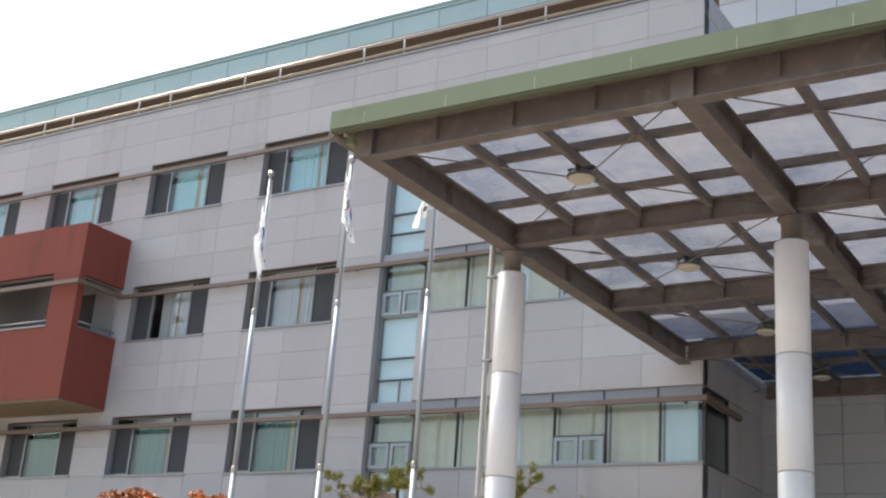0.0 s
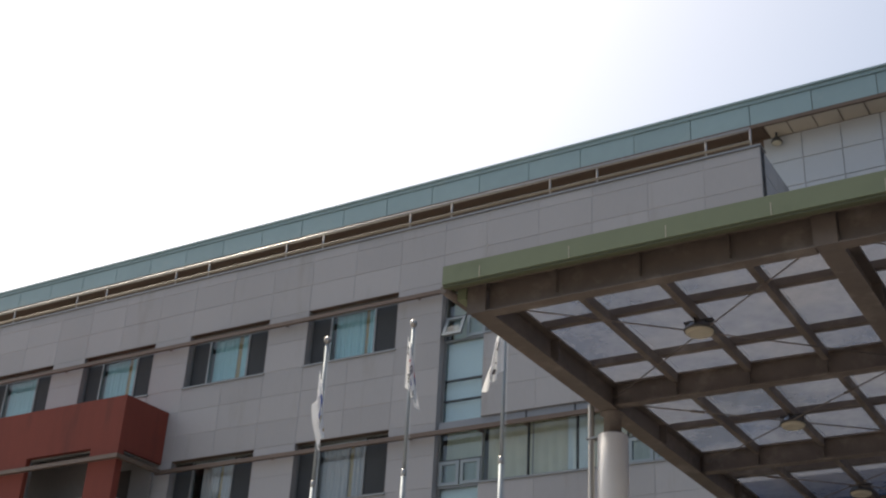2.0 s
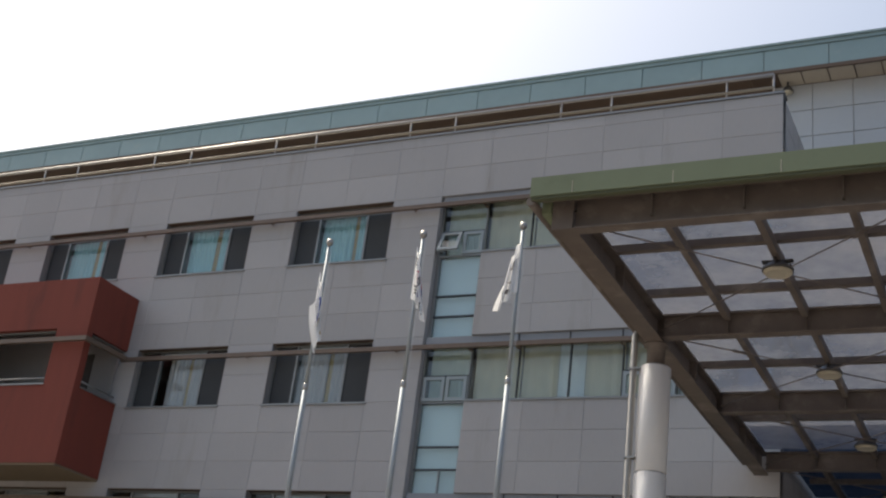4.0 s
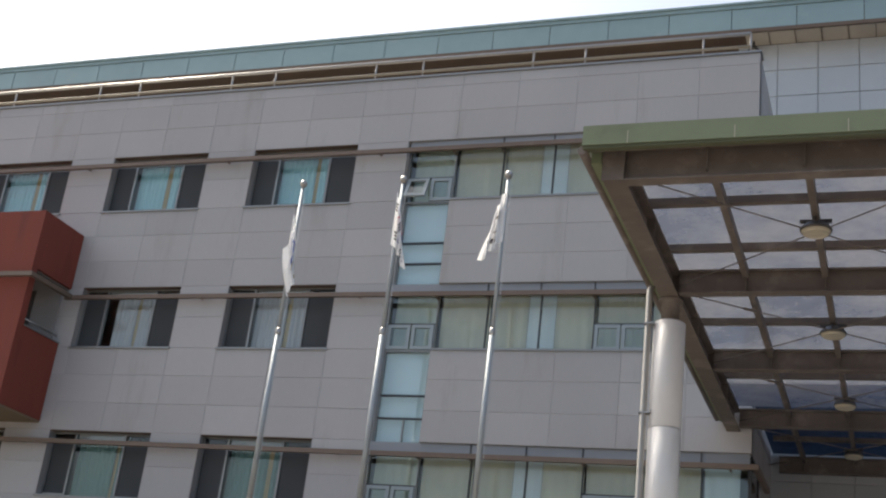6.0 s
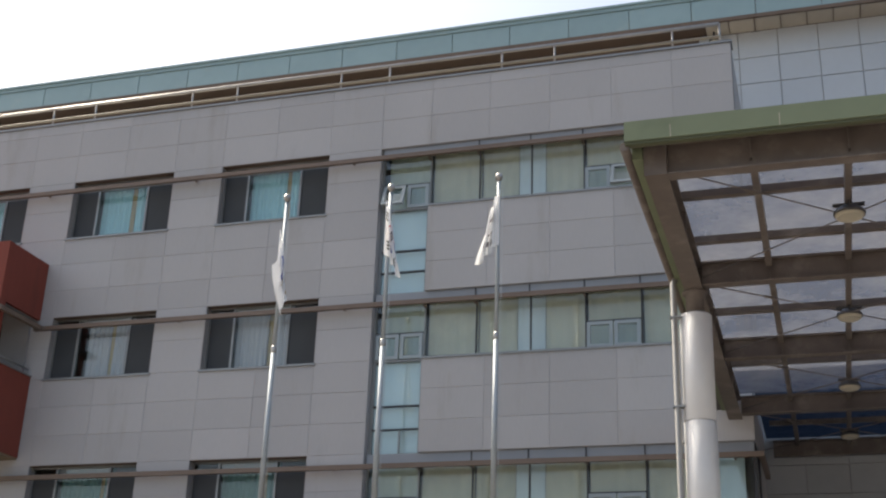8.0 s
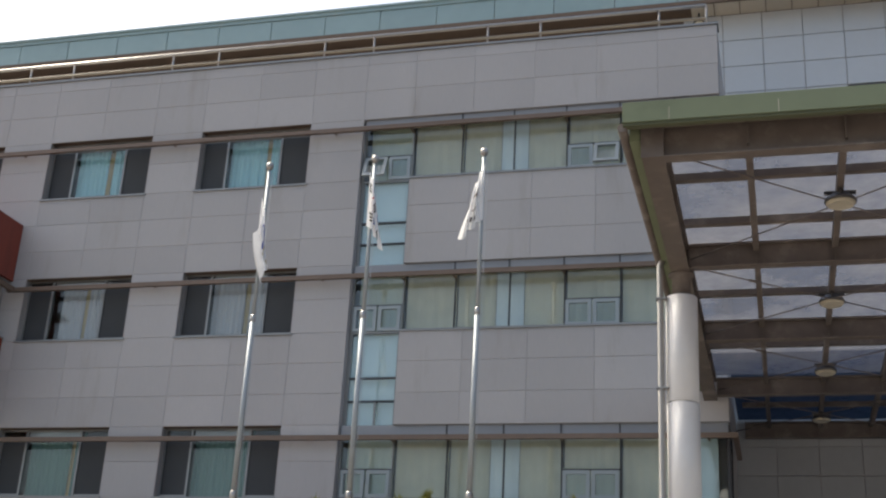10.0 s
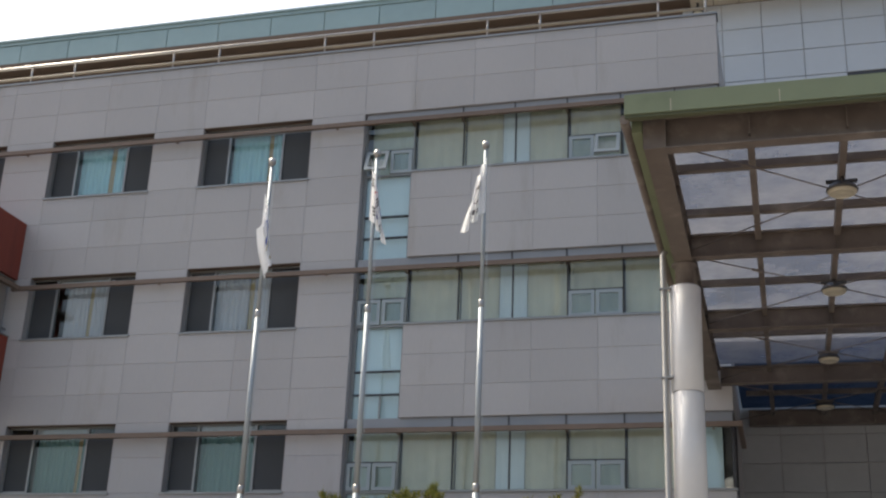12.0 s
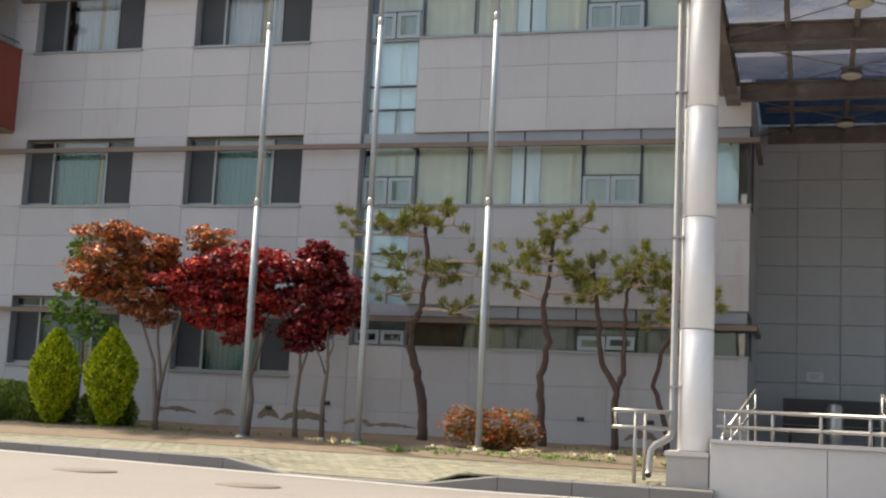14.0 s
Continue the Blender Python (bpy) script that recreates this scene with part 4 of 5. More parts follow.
while y < BED_Y - 0.2:
    x = -32.0 + (0.1 if row % 2 else 0.0)
    while x < -8.35:
        w, d = 0.2, 0.2
        dz = rng.uniform(-0.002, 0.003)
        k = len(verts)
        for px, py in ((x + 0.005, y + 0.005), (x + w - 0.005, y + 0.005), (x + w - 0.005, y + d - 0.005), (x + 0.005, y + d - 0.005)):
            z = pave_z(px, py)
            verts.append((px, py, z + dz))
        for i in range(4):
            a = verts[k + i]
            verts.append((a[0], a[1], a[2] - 0.03))
        faces.append((k, k + 1, k + 2, k + 3))
        for i in range(4):
            faces.append((k + 4 + i, k + 4 + (i + 1) % 4, k + (i + 1) % 4, k + i))
        x += w
    y += 0.2
    row += 1
me = bpy.data.meshes.new("paving_blocks")
me.from_pydata(verts, [], faces)
me.materials.append(PAVERS)
pb = new("paving_blocks", me)
pb.parent = pavement
pb["kind"] = "stuff"
edging = tagged(new("bed_edging"), "thin stone edging of the planting bed", "edging", kind="structure")
x = -40.0
while x < -9.8:
    boxes("edging_stone", SOIL, edging, (x + 0.004, x + 0.996, BED_Y - 0.10, BED_Y - 0.002, 0.2, pave_z(x, BED_Y) + 0.006))
    x += 1.0

GUTTER = mat("gutter_concrete", (0.34, 0.33, 0.31), 0.85, var=0.2)
bm = bmesh.new()
for k in range(32):
    xa, xb = -40 + k, -39 + k
    vs = [bm.verts.new(p) for p in ((xa + 0.004, KERB_Y - 0.22, road_z(xa) + 0.006), (xb - 0.004, KERB_Y - 0.22, road_z(xb) + 0.006), (xb - 0.004, KERB_Y - 0.003, road_z(xb) + 0.012), (xa + 0.004, KERB_Y - 0.003, road_z(xa) + 0.012))]
    bm.faces.new(vs)
tagged(part("gutter_strip", bm, GUTTER), "pale concrete gutter strip along the kerb", "gutter", kind="structure")

IRON = mat("cast_iron", (0.135, 0.11, 0.095), 0.8, 0.2, var=0.3)
for mx, my, r in ((-15.72, 11.72, 0.42), (-13.46, 11.65, 0.42)):
    mh = thing("manhole_cover", "round rusty cast iron manhole cover set in the driveway", "manhole", (mx, my, road_z(mx)), "manholes")
    bm = bmesh.new()
    lathe(bm, ((r - 0.03, -0.02), (r - 0.03, 0.006), (r - 0.05, 0.008), (0.02, 0.008)), n=28)
    part("lid", bm, IRON, mh)
    bm = bmesh.new()
    for k in range(28):
        a, b = k * math.tau / 28, (k + 1) * math.tau / 28
        q = [bm.verts.new((c * math.cos(t), c * math.sin(t), 0.006)) for c, t in ((r, a), (r, b), (r - 0.025, b), (r - 0.025, a))]
        bm.faces.new(q)
    part("ring", bm, KERB, mh)

# ---- plants ----
BARK = mat("grey_bark", (0.15, 0.12, 0.10), 0.9, var=0.5, scale=30, big=4, bump=0.8, bscale=45)
PINE_BARK = mat("red_pine_bark", (0.085, 0.052, 0.04), 0.9, var=0.6, scale=18, big=3, bump=1.0, bscale=35)
# limb bark far paler than the trunk's: sunlight painted into its colour
LIMB_SUNLIT = mat("sunlit_pine_limb_bark", (0.46, 0.35, 0.29), 0.9, var=0.5, scale=18, bump=0.6)
L_ORANGE = leaf_material("orange_maple_leaf", (0.08, 0.036, 0.012), (0.44, 0.15, 0.042), (0.74, 0.13, 0.06), through_amount=0.25)
L_RED = leaf_material("red_maple_leaf", (0.05, 0.006, 0.008), (0.46, 0.028, 0.024), (0.86, 0.17, 0.10), through_amount=0.25)
L_DARK = leaf_material("dark_red_maple_leaf", (0.035, 0.007, 0.010), (0.24, 0.018, 0.022), (0.60, 0.09, 0.08), rough=0.32, through_amount=0.22)
L_GREEN = leaf_material("green_leaf", (0.07, 0.14, 0.02), (0.22, 0.38, 0.04))
L_THUJA = leaf_material("golden_thuja", (0.13, 0.19, 0.006), (0.52, 0.60, 0.02), (0.72, 0.70, 0.04), through_amount=0.12)
L_HEDGE = leaf_material("hedge_leaf", (0.05, 0.085, 0.012), (0.20, 0.27, 0.035), through_amount=0.15)
L_AZALEA = leaf_material("azalea_leaf", (0.09, 0.12, 0.02), (0.42, 0.14, 0.04), (0.72, 0.09, 0.05))
L_PINE = leaf_material("pine_needle", (0.12, 0.14, 0.02), (0.36, 0.35, 0.07), (0.52, 0.42, 0.13))


def leaf_mesh(name, blobs, n, size, material, parent, seed, flat=0.5, label=""):
    """A crown of many small folded leaves gathered in uneven clumps."""
    r = np.random.RandomState(seed)
    vol = np.array([b[3] * b[4] * b[5] for b in blobs]) ** 0.67
    pick = r.choice(len(blobs), n, p=vol / vol.sum())
    bl = np.array(blobs)[pick]
    d = r.normal(size=(n, 3))
    d /= np.linalg.norm(d, axis=1)[:, None]
    # twig clumps: quantise directions so that gaps open between sprays
    rad = r.rand(n, 1) ** 0.45
    tw = r.normal(size=(max(8, n // 26), 3))
    tw /= np.linalg.norm(tw, axis=1)[:, None]
    tid = r.randint(0, len(tw), n)
    trad = (0.45 + 0.6 * r.rand(len(tw), 1))[tid]
    pos = np.where(r.rand(n, 1) < 0.8, tw[tid] * trad + 0.16 * d, d * rad)
    c = bl[:, :3] + pos * bl[:, 3:6]
    ax = r.normal(size=(n, 3)); ax[:, 2] *= flat
    ax /= np.linalg.norm(ax, axis=1)[:, None]
    up = np.tile(np.array([[0, 0, 1.0]]), (n, 1)) + 0.7 * r.normal(size=(n, 3))
    sd = np.cross(ax, up)
    sd /= np.linalg.norm(sd, axis=1)[:, None]
    nm = np.cross(sd, ax)
    s = size * (0.6 + 0.8 * r.rand(n, 1))
    v0, v1, v2, v3 = c - ax * s * 0.5, c + sd * s * 0.42 + nm * s * 0.10, c + ax * s * 0.6, c - sd * s * 0.42 + nm * s * 0.10
    vs = np.stack([v0, v1, v2, v3], 1).reshape(-1, 3)
    fs = [(4 * i, 4 * i + 1, 4 * i + 2, 4 * i + 3) for i in range(n)]
    m = bpy.data.meshes.new(name)
    m.from_pydata(vs.tolist(), [], fs)
    m.materials.append(material)
    ob = new(name, m)
    ob.parent = parent
    if label:
        ob["label"] = label
    return ob


def wobble(p, q, n, amp, rnd):
    p, q = Vector(p), Vector(q)
    out = []
    for i in range(n + 1):
        t = i / n
        o = Vector((rnd.uniform(-1, 1), rnd.uniform(-1, 1), rnd.uniform(-0.5, 0.5))) * amp * (0 if i in (0, n) else 1)
        out.append(p.lerp(q, t) + o)
    return out


def maple(base, stems, blobs, n, size, leaf, label, seed):
    """stems: paths of (x, y, z) from the ground, relative to the base, each with its foot radius."""
    z = pave_z(base[0], base[1])
    rnd = random.Random(seed)
    t = thing("maple_tree", label, "tree", (base[0], base[1], z - 0.03), "maples")
    bm = bmesh.new()
    for pts, r in stems:
        tube(bm, pts, [r * (1 - 0.65 * i / (len(pts) - 1)) for i in range(len(pts))], 8)
    part("trunk", bm, BARK, t)
    tips = [s[0][-1] for s in stems]
    for b in blobs:
        tip = min(tips, key=lambda q: (Vector(q) - Vector(b[:3])).length)
        for k in range(4):
            e = Vector(b[:3]) + Vector((rnd.uniform(-1, 1) * b[3], rnd.uniform(-1, 1) * b[4], rnd.uniform(-0.4, 0.8) * b[5])) * 0.75
            bm = bmesh.new()
            tube(bm, wobble(tip, e, 4, 0.06, rnd), [0.016, 0.013, 0.010, 0.007, 0.004], 5)
            part("branch", bm, BARK, t)
    # each limb carries a loose clump and several flat sprays round it, so that the outline breaks up in layers
    sprays = []
    for b in blobs:
        sprays.append((b[0], b[1], b[2], b[3] * 0.75, b[4] * 0.75, b[5] * 0.7))
        for k in range(15):
            v = Vector((rnd.gauss(0, 1), rnd.gauss(0, 1), rnd.gauss(0, 1))).normalized() * rnd.uniform(0.5, 1.1)
            q = rnd.uniform(0.25, 0.5)
            sprays.append((b[0] + v.x * b[3] * 0.9, b[1] + v.y * b[4] * 0.9, b[2] + v.z * b[5] * 0.95, b[3] * q, b[4] * q, 0.05 + b[5] * 0.13))
    leaf_mesh("crown", sprays, int(n * 2.3), size * 0.85, leaf, t, seed)
    return t


maple((-18.78, 18.9), [(((0, 0, 0), (-0.04, 0, 0.5), (-0.15, 0, 1.3), (-0.55, 0.05, 2.2)), 0.06), (((0, 0, 0.3), (0.0, 0.05, 1.0), (-0.1, 0, 1.7), (-0.15, 0, 2.7)), 0.045), (((0, 0, 0.6), (0.1, 0, 1.2), (0.25, 0.05, 1.9), (0.5, 0, 2.9)), 0.035)],
      [(-1.2, 0, 3.35, 0.85, 0.8, 0.55), (-0.55, 0.1, 3.0, 0.75, 0.7, 0.55), (-1.5, 0, 2.75, 0.75, 0.6, 0.35), (-0.35, 0, 2.3, 0.55, 0.5, 0.4), (0.75, 0.1, 3.62, 0.55, 0.5, 0.28), (-1.0, -0.1, 3.75, 0.6, 0.5, 0.25), (-0.1, 0, 3.5, 0.4, 0.4, 0.3)],
      5200, 0.095, L_ORANGE, "slender maple with orange-bronze spring leaves", 11)
maple((-16.91, 18.9), [(((0, 0, 0), (0.05, 0, 0.7), (-0.05, 0, 1.3), (-0.2, 0.03, 1.9), (-0.4, 0, 2.6)), 0.06), (((0, 0, 1.1), (0.2, 0, 1.8), (0.3, 0, 2.5)), 0.04)],
      [(-1.2, 0, 2.75, 0.75, 0.7, 0.5), (-0.6, 0, 3.0, 0.8, 0.75, 0.5), (0.1, 0, 3.1, 0.65, 0.7, 0.45), (-0.9, 0, 2.25, 0.85, 0.6, 0.35), (-0.1, 0, 2.5, 0.7, 0.6, 0.45), (-0.3, -0.1, 2.0, 0.5, 0.4, 0.3)],
      6600, 0.098, L_RED, "maple with dense bright crimson leaves", 12)
maple((-16.0, 19.0), [(((0, 0, 0), (-0.03, 0, 0.6), (0.02, 0, 1.2), (-0.02, 0, 2.0)), 0.055), (((0, 0, 1.1), (0.15, 0, 1.6), (0.3, 0, 2.1)), 0.03)],
      [(0.05, 0, 2.3, 0.6, 0.5, 0.5), (0.0, 0, 1.85, 0.5, 0.4, 0.3), (0.15, 0.1, 2.95, 0.6, 0.5, 0.5), (0.3, 0, 3.3, 0.45, 0.4, 0.3)],
      3300, 0.095, L_DARK, "small maple with dark red leaves", 13)
maple((-15.4, 18.8), [(((0, 0, 0), (-0.02, 0, 0.7), (0.04, 0, 1.3), (0.0, 0, 2.1)), 0.055), (((0, 0, 1.2), (-0.12, 0, 1.5), (-0.3, 0, 1.8)), 0.025), (((0, 0, 1.4), (0.12, 0, 1.7), (0.1, 0, 2.0)), 0.025)],
      [(-0.15, 0, 3.0, 0.6, 0.6, 0.5), (0.15, 0, 2.5, 0.55, 0.5, 0.5), (-0.3, 0, 3.35, 0.4, 0.4, 0.3), (0.4, 0, 2.35, 0.3, 0.4, 0.45), (-0.2, 0, 2.15, 0.45, 0.4, 0.3)],
      3700, 0.095, L_DARK, "small maple with glossy purple-red leaves", 14)
# green leaves behind the orange maple
sap = thing("sapling", "thin green-leaved sapling behind the maple", "tree", (-21.6, 20.6, pave_z(-21.6, 20.6) - 0.02))
bm = bmesh.new()
tube(bm, ((0, 0, 0), (0.05, 0, 1.2), (-0.05, 0, 2.4), (0.15, 0, 3.4)), [0.03, 0.025, 0.018, 0.008], 6)
part("trunk", bm, BARK, sap)
leaf_mesh("crown", [(0.0, 0, 3.55, 0.55, 0.4, 0.4), (-0.4, 0, 2.3, 0.5, 0.4, 0.45), (0.3, 0, 2.0, 0.5, 0.4, 0.45), (0.2, 0, 2.8, 0.4, 0.4, 0.3)], 1000, 0.12, L_GREEN, sap, 21)


def needles(name, twigs, parent, seed):
    """Pine foliage: tufts of thin needles along the outer half of each twig, pointing forward and up."""
    r = np.random.RandomState(seed)
    out_v, out_f = [], []
    for a, b in twigs:
        a, b = np.array(a), np.array(b)
        ax = (b - a) / max(1e-6, np.linalg.norm(b - a))
        for _ in range(r.randint(2, 5)):
            c = a + (b - a) * r.uniform(0.45, 1.05) + 0.03 * r.normal(size=3)
            n = 34
            d = 0.75 * r.normal(size=(n, 3)) + ax * 0.5 + np.array([0, 0, 0.55])
            d /= np.linalg.norm(d, axis=1)[:, None]
            s = np.cross(d, r.normal(size=(n, 3)))
            s /= np.linalg.norm(s, axis=1)[:, None]
            ln = 0.12 * (0.6 + 0.8 * r.rand(n, 1))
            k = len(out_v)
            o = c + 0.03 * r.normal(size=(n, 3))
            tri = np.stack([o - s * 0.009, o + s * 0.009, o + d * ln], 1).reshape(-1, 3)
            out_v += tri.tolist()
            out_f += [(k + 3 * i, k + 3 * i + 1, k + 3 * i + 2) for i in range(n)]
    m = bpy.data.meshes.new(name)
    m.from_pydata(out_v, [], out_f)
    m.materials.append(L_PINE)
    ob = new(name, m)
    ob.parent = parent
    return ob


def pine(base, trunks, pads, label, seed):
    z = pave_z(base[0], base[1])
    rnd = random.Random(seed)
    t = thing("pine_tree", label, "tree", (base[0], base[1], z - 0.03), "pines")
    bm = bmesh.new()
    allp = []
    for pts, r in trunks:
        fine = []
        for a, b in zip(pts, pts[1:]):
            for i in range(4):
                fine.append(Vector(a).lerp(Vector(b), i / 4) + Vector((rnd.uniform(-1, 1), rnd.uniform(-1, 1), 0)) * 0.024)
        fine.append(Vector(pts[-1]))
        tube(bm, fine, [r * 0.95 * (1 - 0.62 * i / (len(fine) - 1)) * rnd.uniform(0.92, 1.1) for i in range(len(fine))], 9)
        allp += fine[len(fine) // 2:]
    part("trunk", bm, PINE_BARK, t)
    twigs = []
    for x, y, zz, rx, rz, n in pads:
        e = Vector((x, y, zz - rz))
        s = min(allp, key=lambda p: (p - e).length + (0.4 if p.z > e.z + 0.1 else 0))
        bm = bmesh.new()
        way = wobble(s, e, 5, 0.06, rnd)
        tube(bm, way, [0.046, 0.040, 0.035, 0.029, 0.022, 0.014], 6)
        for k in range(3 + n // 4):
            o = rnd.choice(way[3:])
            f = o + Vector((rnd.gauss(0, 0.85) * rx, rnd.gauss(0, 0.8) * rx, rnd.uniform(-0.16, 0.34) + rz * 0.3))
            if k < 8:
                tube(bm, wobble(o, f, 3, 0.03, rnd), [0.016, 0.013, 0.010, 0.005], 5)
            twigs.append((tuple(o.lerp(f, 0.35)), tuple(f)))
        part("limb", bm, LIMB_SUNLIT, t)
    needles("crown", twigs, t, seed)
    return t


P = pine
P((-14.1, 20.6), [(((0.05, 0, 0), (0.02, 0, 0.6), (-0.1, 0, 1.15), (-0.28, 0, 1.75), (-0.32, 0, 2.15), (-0.12, 0, 2.5), (-0.05, 0, 3.2), (-0.12, 0, 4.2)), 0.105)],
  [(-0.2, 0, 4.35, 0.35, 0.10, 26), (0.45, 0, 4.3, 0.38, 0.16, 34), (-0.65, 0, 4.2, 0.35, 0.12, 26), (-1.3, 0, 4.1, 0.28, 0.14, 16), (-1.65, 0, 4.35, 0.16, 0.14, 8), (-0.7, 0, 3.45, 0.45, 0.16, 34), (0.3, 0.1, 3.3, 0.35, 0.14, 26), (0.95, 0, 3.3, 0.4, 0.14, 30), (-0.85, 0, 2.9, 0.4, 0.12, 26), (0.7, -0.1, 2.55, 0.32, 0.10, 20), (1.3, 0, 3.55, 0.25, 0.14, 10)],
  "crooked red pine with sparse flat needle pads", 31)
P((-11.73, 20.6), [(((0, 0, 0), (-0.08, 0, 0.6), (-0.1, 0, 1.3), (0.03, 0, 1.95), (-0.1, 0, 2.6), (0.0, 0, 3.2), (0.05, 0, 3.9)), 0.09)],
  [(0.05, 0, 4.25, 0.4, 0.10, 32), (0.55, 0, 4.25, 0.3, 0.12, 20), (-0.5, 0, 3.75, 0.4, 0.14, 30), (-0.1, 0, 3.6, 0.4, 0.14, 28), (0.5, 0, 3.35, 0.4, 0.13, 26), (-0.75, 0, 3.4, 0.3, 0.12, 18), (0.9, 0, 2.95, 0.35, 0.12, 22), (-0.9, 0, 3.1, 0.25, 0.08, 6)],
  "slender leaning red pine with needle pads at the top", 32)
P((-10.42, 20.6), [(((0, 0, 0), (-0.03, 0, 0.7), (0.0, 0, 1.15), (-0.3, 0, 1.6), (-0.35, 0, 2.3), (-0.42, 0, 3.0), (-0.52, 0, 3.55)), 0.08), (((0, 0, 1.1), (0.12, 0, 1.4), (0.12, 0, 2.2), (0.15, 0, 2.9), (0.38, 0, 3.5)), 0.06)],
  [(-0.5, 0, 3.4, 0.28, 0.12, 20), (-0.2, 0, 3.15, 0.3, 0.12, 16), (0.45, 0, 3.6, 0.33, 0.16, 28), (0.05, 0, 3.35, 0.25, 0.12, 12), (-0.75, 0, 2.85, 0.3, 0.12, 18), (0.55, 0, 3.15, 0.3, 0.12, 18)],
  "forked red pine with sparse needles", 33)
P((-9.62, 20.9), [(((0.1, 0, 0), (0.05, 0, 0.6), (-0.15, 0, 1.2), (-0.05, 0, 1.8), (0.2, 0, 2.2), (0.25, 0, 2.7), (0.15, 0, 3.4)), 0.06)],
  [(0.15, 0, 3.35, 0.28, 0.14, 20), (0.0, 0, 2.95, 0.35, 0.14, 24), (-0.2, 0, 2.45, 0.3, 0.08, 14), (0.55, 0, 2.9, 0.3, 0.12, 14), (1.0, 0, 2.75, 0.12, 0.10, 6)],
  "thin bent red pine beside the column", 34)


def clipped_shrub(name, base, prof, n, size, leaf, core_mat, label, cat, seed, group=""):
    """Dense shrub: small upright sprays over a turned body given by (radius, height) pairs."""
    z = pave_z(base[0], base[1]) - 0.02
    t = thing(name, label, cat, (base[0], base[1], z), group)
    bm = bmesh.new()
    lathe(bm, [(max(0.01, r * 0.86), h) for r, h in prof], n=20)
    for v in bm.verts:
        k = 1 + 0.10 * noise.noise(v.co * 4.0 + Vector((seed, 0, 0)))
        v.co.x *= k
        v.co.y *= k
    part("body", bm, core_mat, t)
    r = np.random.RandomState(seed)
    hs = np.array([p[1] for p in prof]); rs = np.array([p[0] for p in prof])
    h = []
    while len(h) < n:
        c = r.uniform(hs[0], hs[-1], n)
        keep = r.rand(n) < np.interp(c, hs, rs) / rs.max() + 0.08
        h += c[keep].tolist()
    h = np.array(h[:n])
    a = r.rand(n) * math.tau
    lump = 1 + 0.10 * np.sin(a * 4 + h * 6 + seed) + 0.07 * np.sin(a * 9 - h * 13) + 0.05 * np.sin(a * 2 + seed)
    rad = np.interp(h, hs, rs) * lump * r.uniform(0.84, 1.03, n)
    c = np.stack([rad * np.cos(a), rad * np.sin(a), h], 1)
    out = np.stack([np.cos(a), np.sin(a), 0.9 + 0 * a], 1) + 0.45 * r.normal(size=(n, 3))
    out /= np.linalg.norm(out, axis=1)[:, None]
    sd = np.cross(out, r.normal(size=(n, 3)))
    sd /= np.linalg.norm(sd, axis=1)[:, None]
    s = size * (0.6 + 0.8 * r.rand(n, 1))
    vs = np.stack([c - sd * s * 0.3, c + sd * s * 0.3, c + out * s + sd * s * 0.12, c + out * s - sd * s * 0.12], 1).reshape(-1, 3)
    m = bpy.data.meshes.new("foliage")
    m.from_pydata(vs.tolist(), [], [(4 * i, 4 * i + 1, 4 * i + 2, 4 * i + 3) for i in range(n)])
    m.materials.append(leaf)
    ob = new("foliage", m)
    ob.parent = t
    return t


# dark body colour stands in for the shade deep inside the foliage
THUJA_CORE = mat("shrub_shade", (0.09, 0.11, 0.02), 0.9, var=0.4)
TP = ((0.05, 0.0), (0.14, 0.1), (0.24, 0.3), (0.39, 0.6), (0.47, 0.85), (0.44, 1.1), (0.33, 1.38), (0.17, 1.65), (0.03, 1.84))
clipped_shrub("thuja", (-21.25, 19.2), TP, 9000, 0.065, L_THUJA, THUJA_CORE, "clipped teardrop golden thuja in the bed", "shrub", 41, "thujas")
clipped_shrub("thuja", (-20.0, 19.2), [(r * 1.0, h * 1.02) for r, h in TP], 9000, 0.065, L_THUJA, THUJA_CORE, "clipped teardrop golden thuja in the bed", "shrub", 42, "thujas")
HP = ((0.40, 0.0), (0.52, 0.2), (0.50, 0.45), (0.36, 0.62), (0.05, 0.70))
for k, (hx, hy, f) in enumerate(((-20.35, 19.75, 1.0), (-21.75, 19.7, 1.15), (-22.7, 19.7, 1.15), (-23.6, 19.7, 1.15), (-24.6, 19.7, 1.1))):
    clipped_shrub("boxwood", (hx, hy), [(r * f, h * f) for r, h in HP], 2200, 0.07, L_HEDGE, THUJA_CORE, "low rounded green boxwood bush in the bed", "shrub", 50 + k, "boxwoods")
az = thing("azalea", "low azalea bush with orange-red new leaves", "shrub", (-12.3, 18.9, pave_z(-12.3, 18.9) - 0.02))
bm = bmesh.new()
rnd = random.Random(8)
for k in range(16):
    tube(bm, wobble((rnd.uniform(-0.2, 0.2), rnd.uniform(-0.15, 0.15), 0), (rnd.uniform(-0.8, 0.8), rnd.uniform(-0.35, 0.35), rnd.uniform(0.4, 0.75)), 3, 0.04, rnd), [0.012, 0.01, 0.007, 0.004], 5)
part("stems", bm, BARK, az)
leaf_mesh("foliage", [(-0.55, 0, 0.42, 0.36, 0.36, 0.34), (0, 0, 0.40, 0.45, 0.4, 0.36), (0.5, 0, 0.38, 0.38, 0.38, 0.34), (0.1, -0.1, 0.2, 0.7, 0.35, 0.2)], 2600, 0.065, L_AZALEA, az, 61)

# small bedding flowers and weeds along the front of the bed
L_FLOWER = leaf_material("bedding_flower", (0.55, 0.42, 0.05), (0.70, 0.68, 0.62), (0.22, 0.10, 0.30))
rnd = random.Random(9)
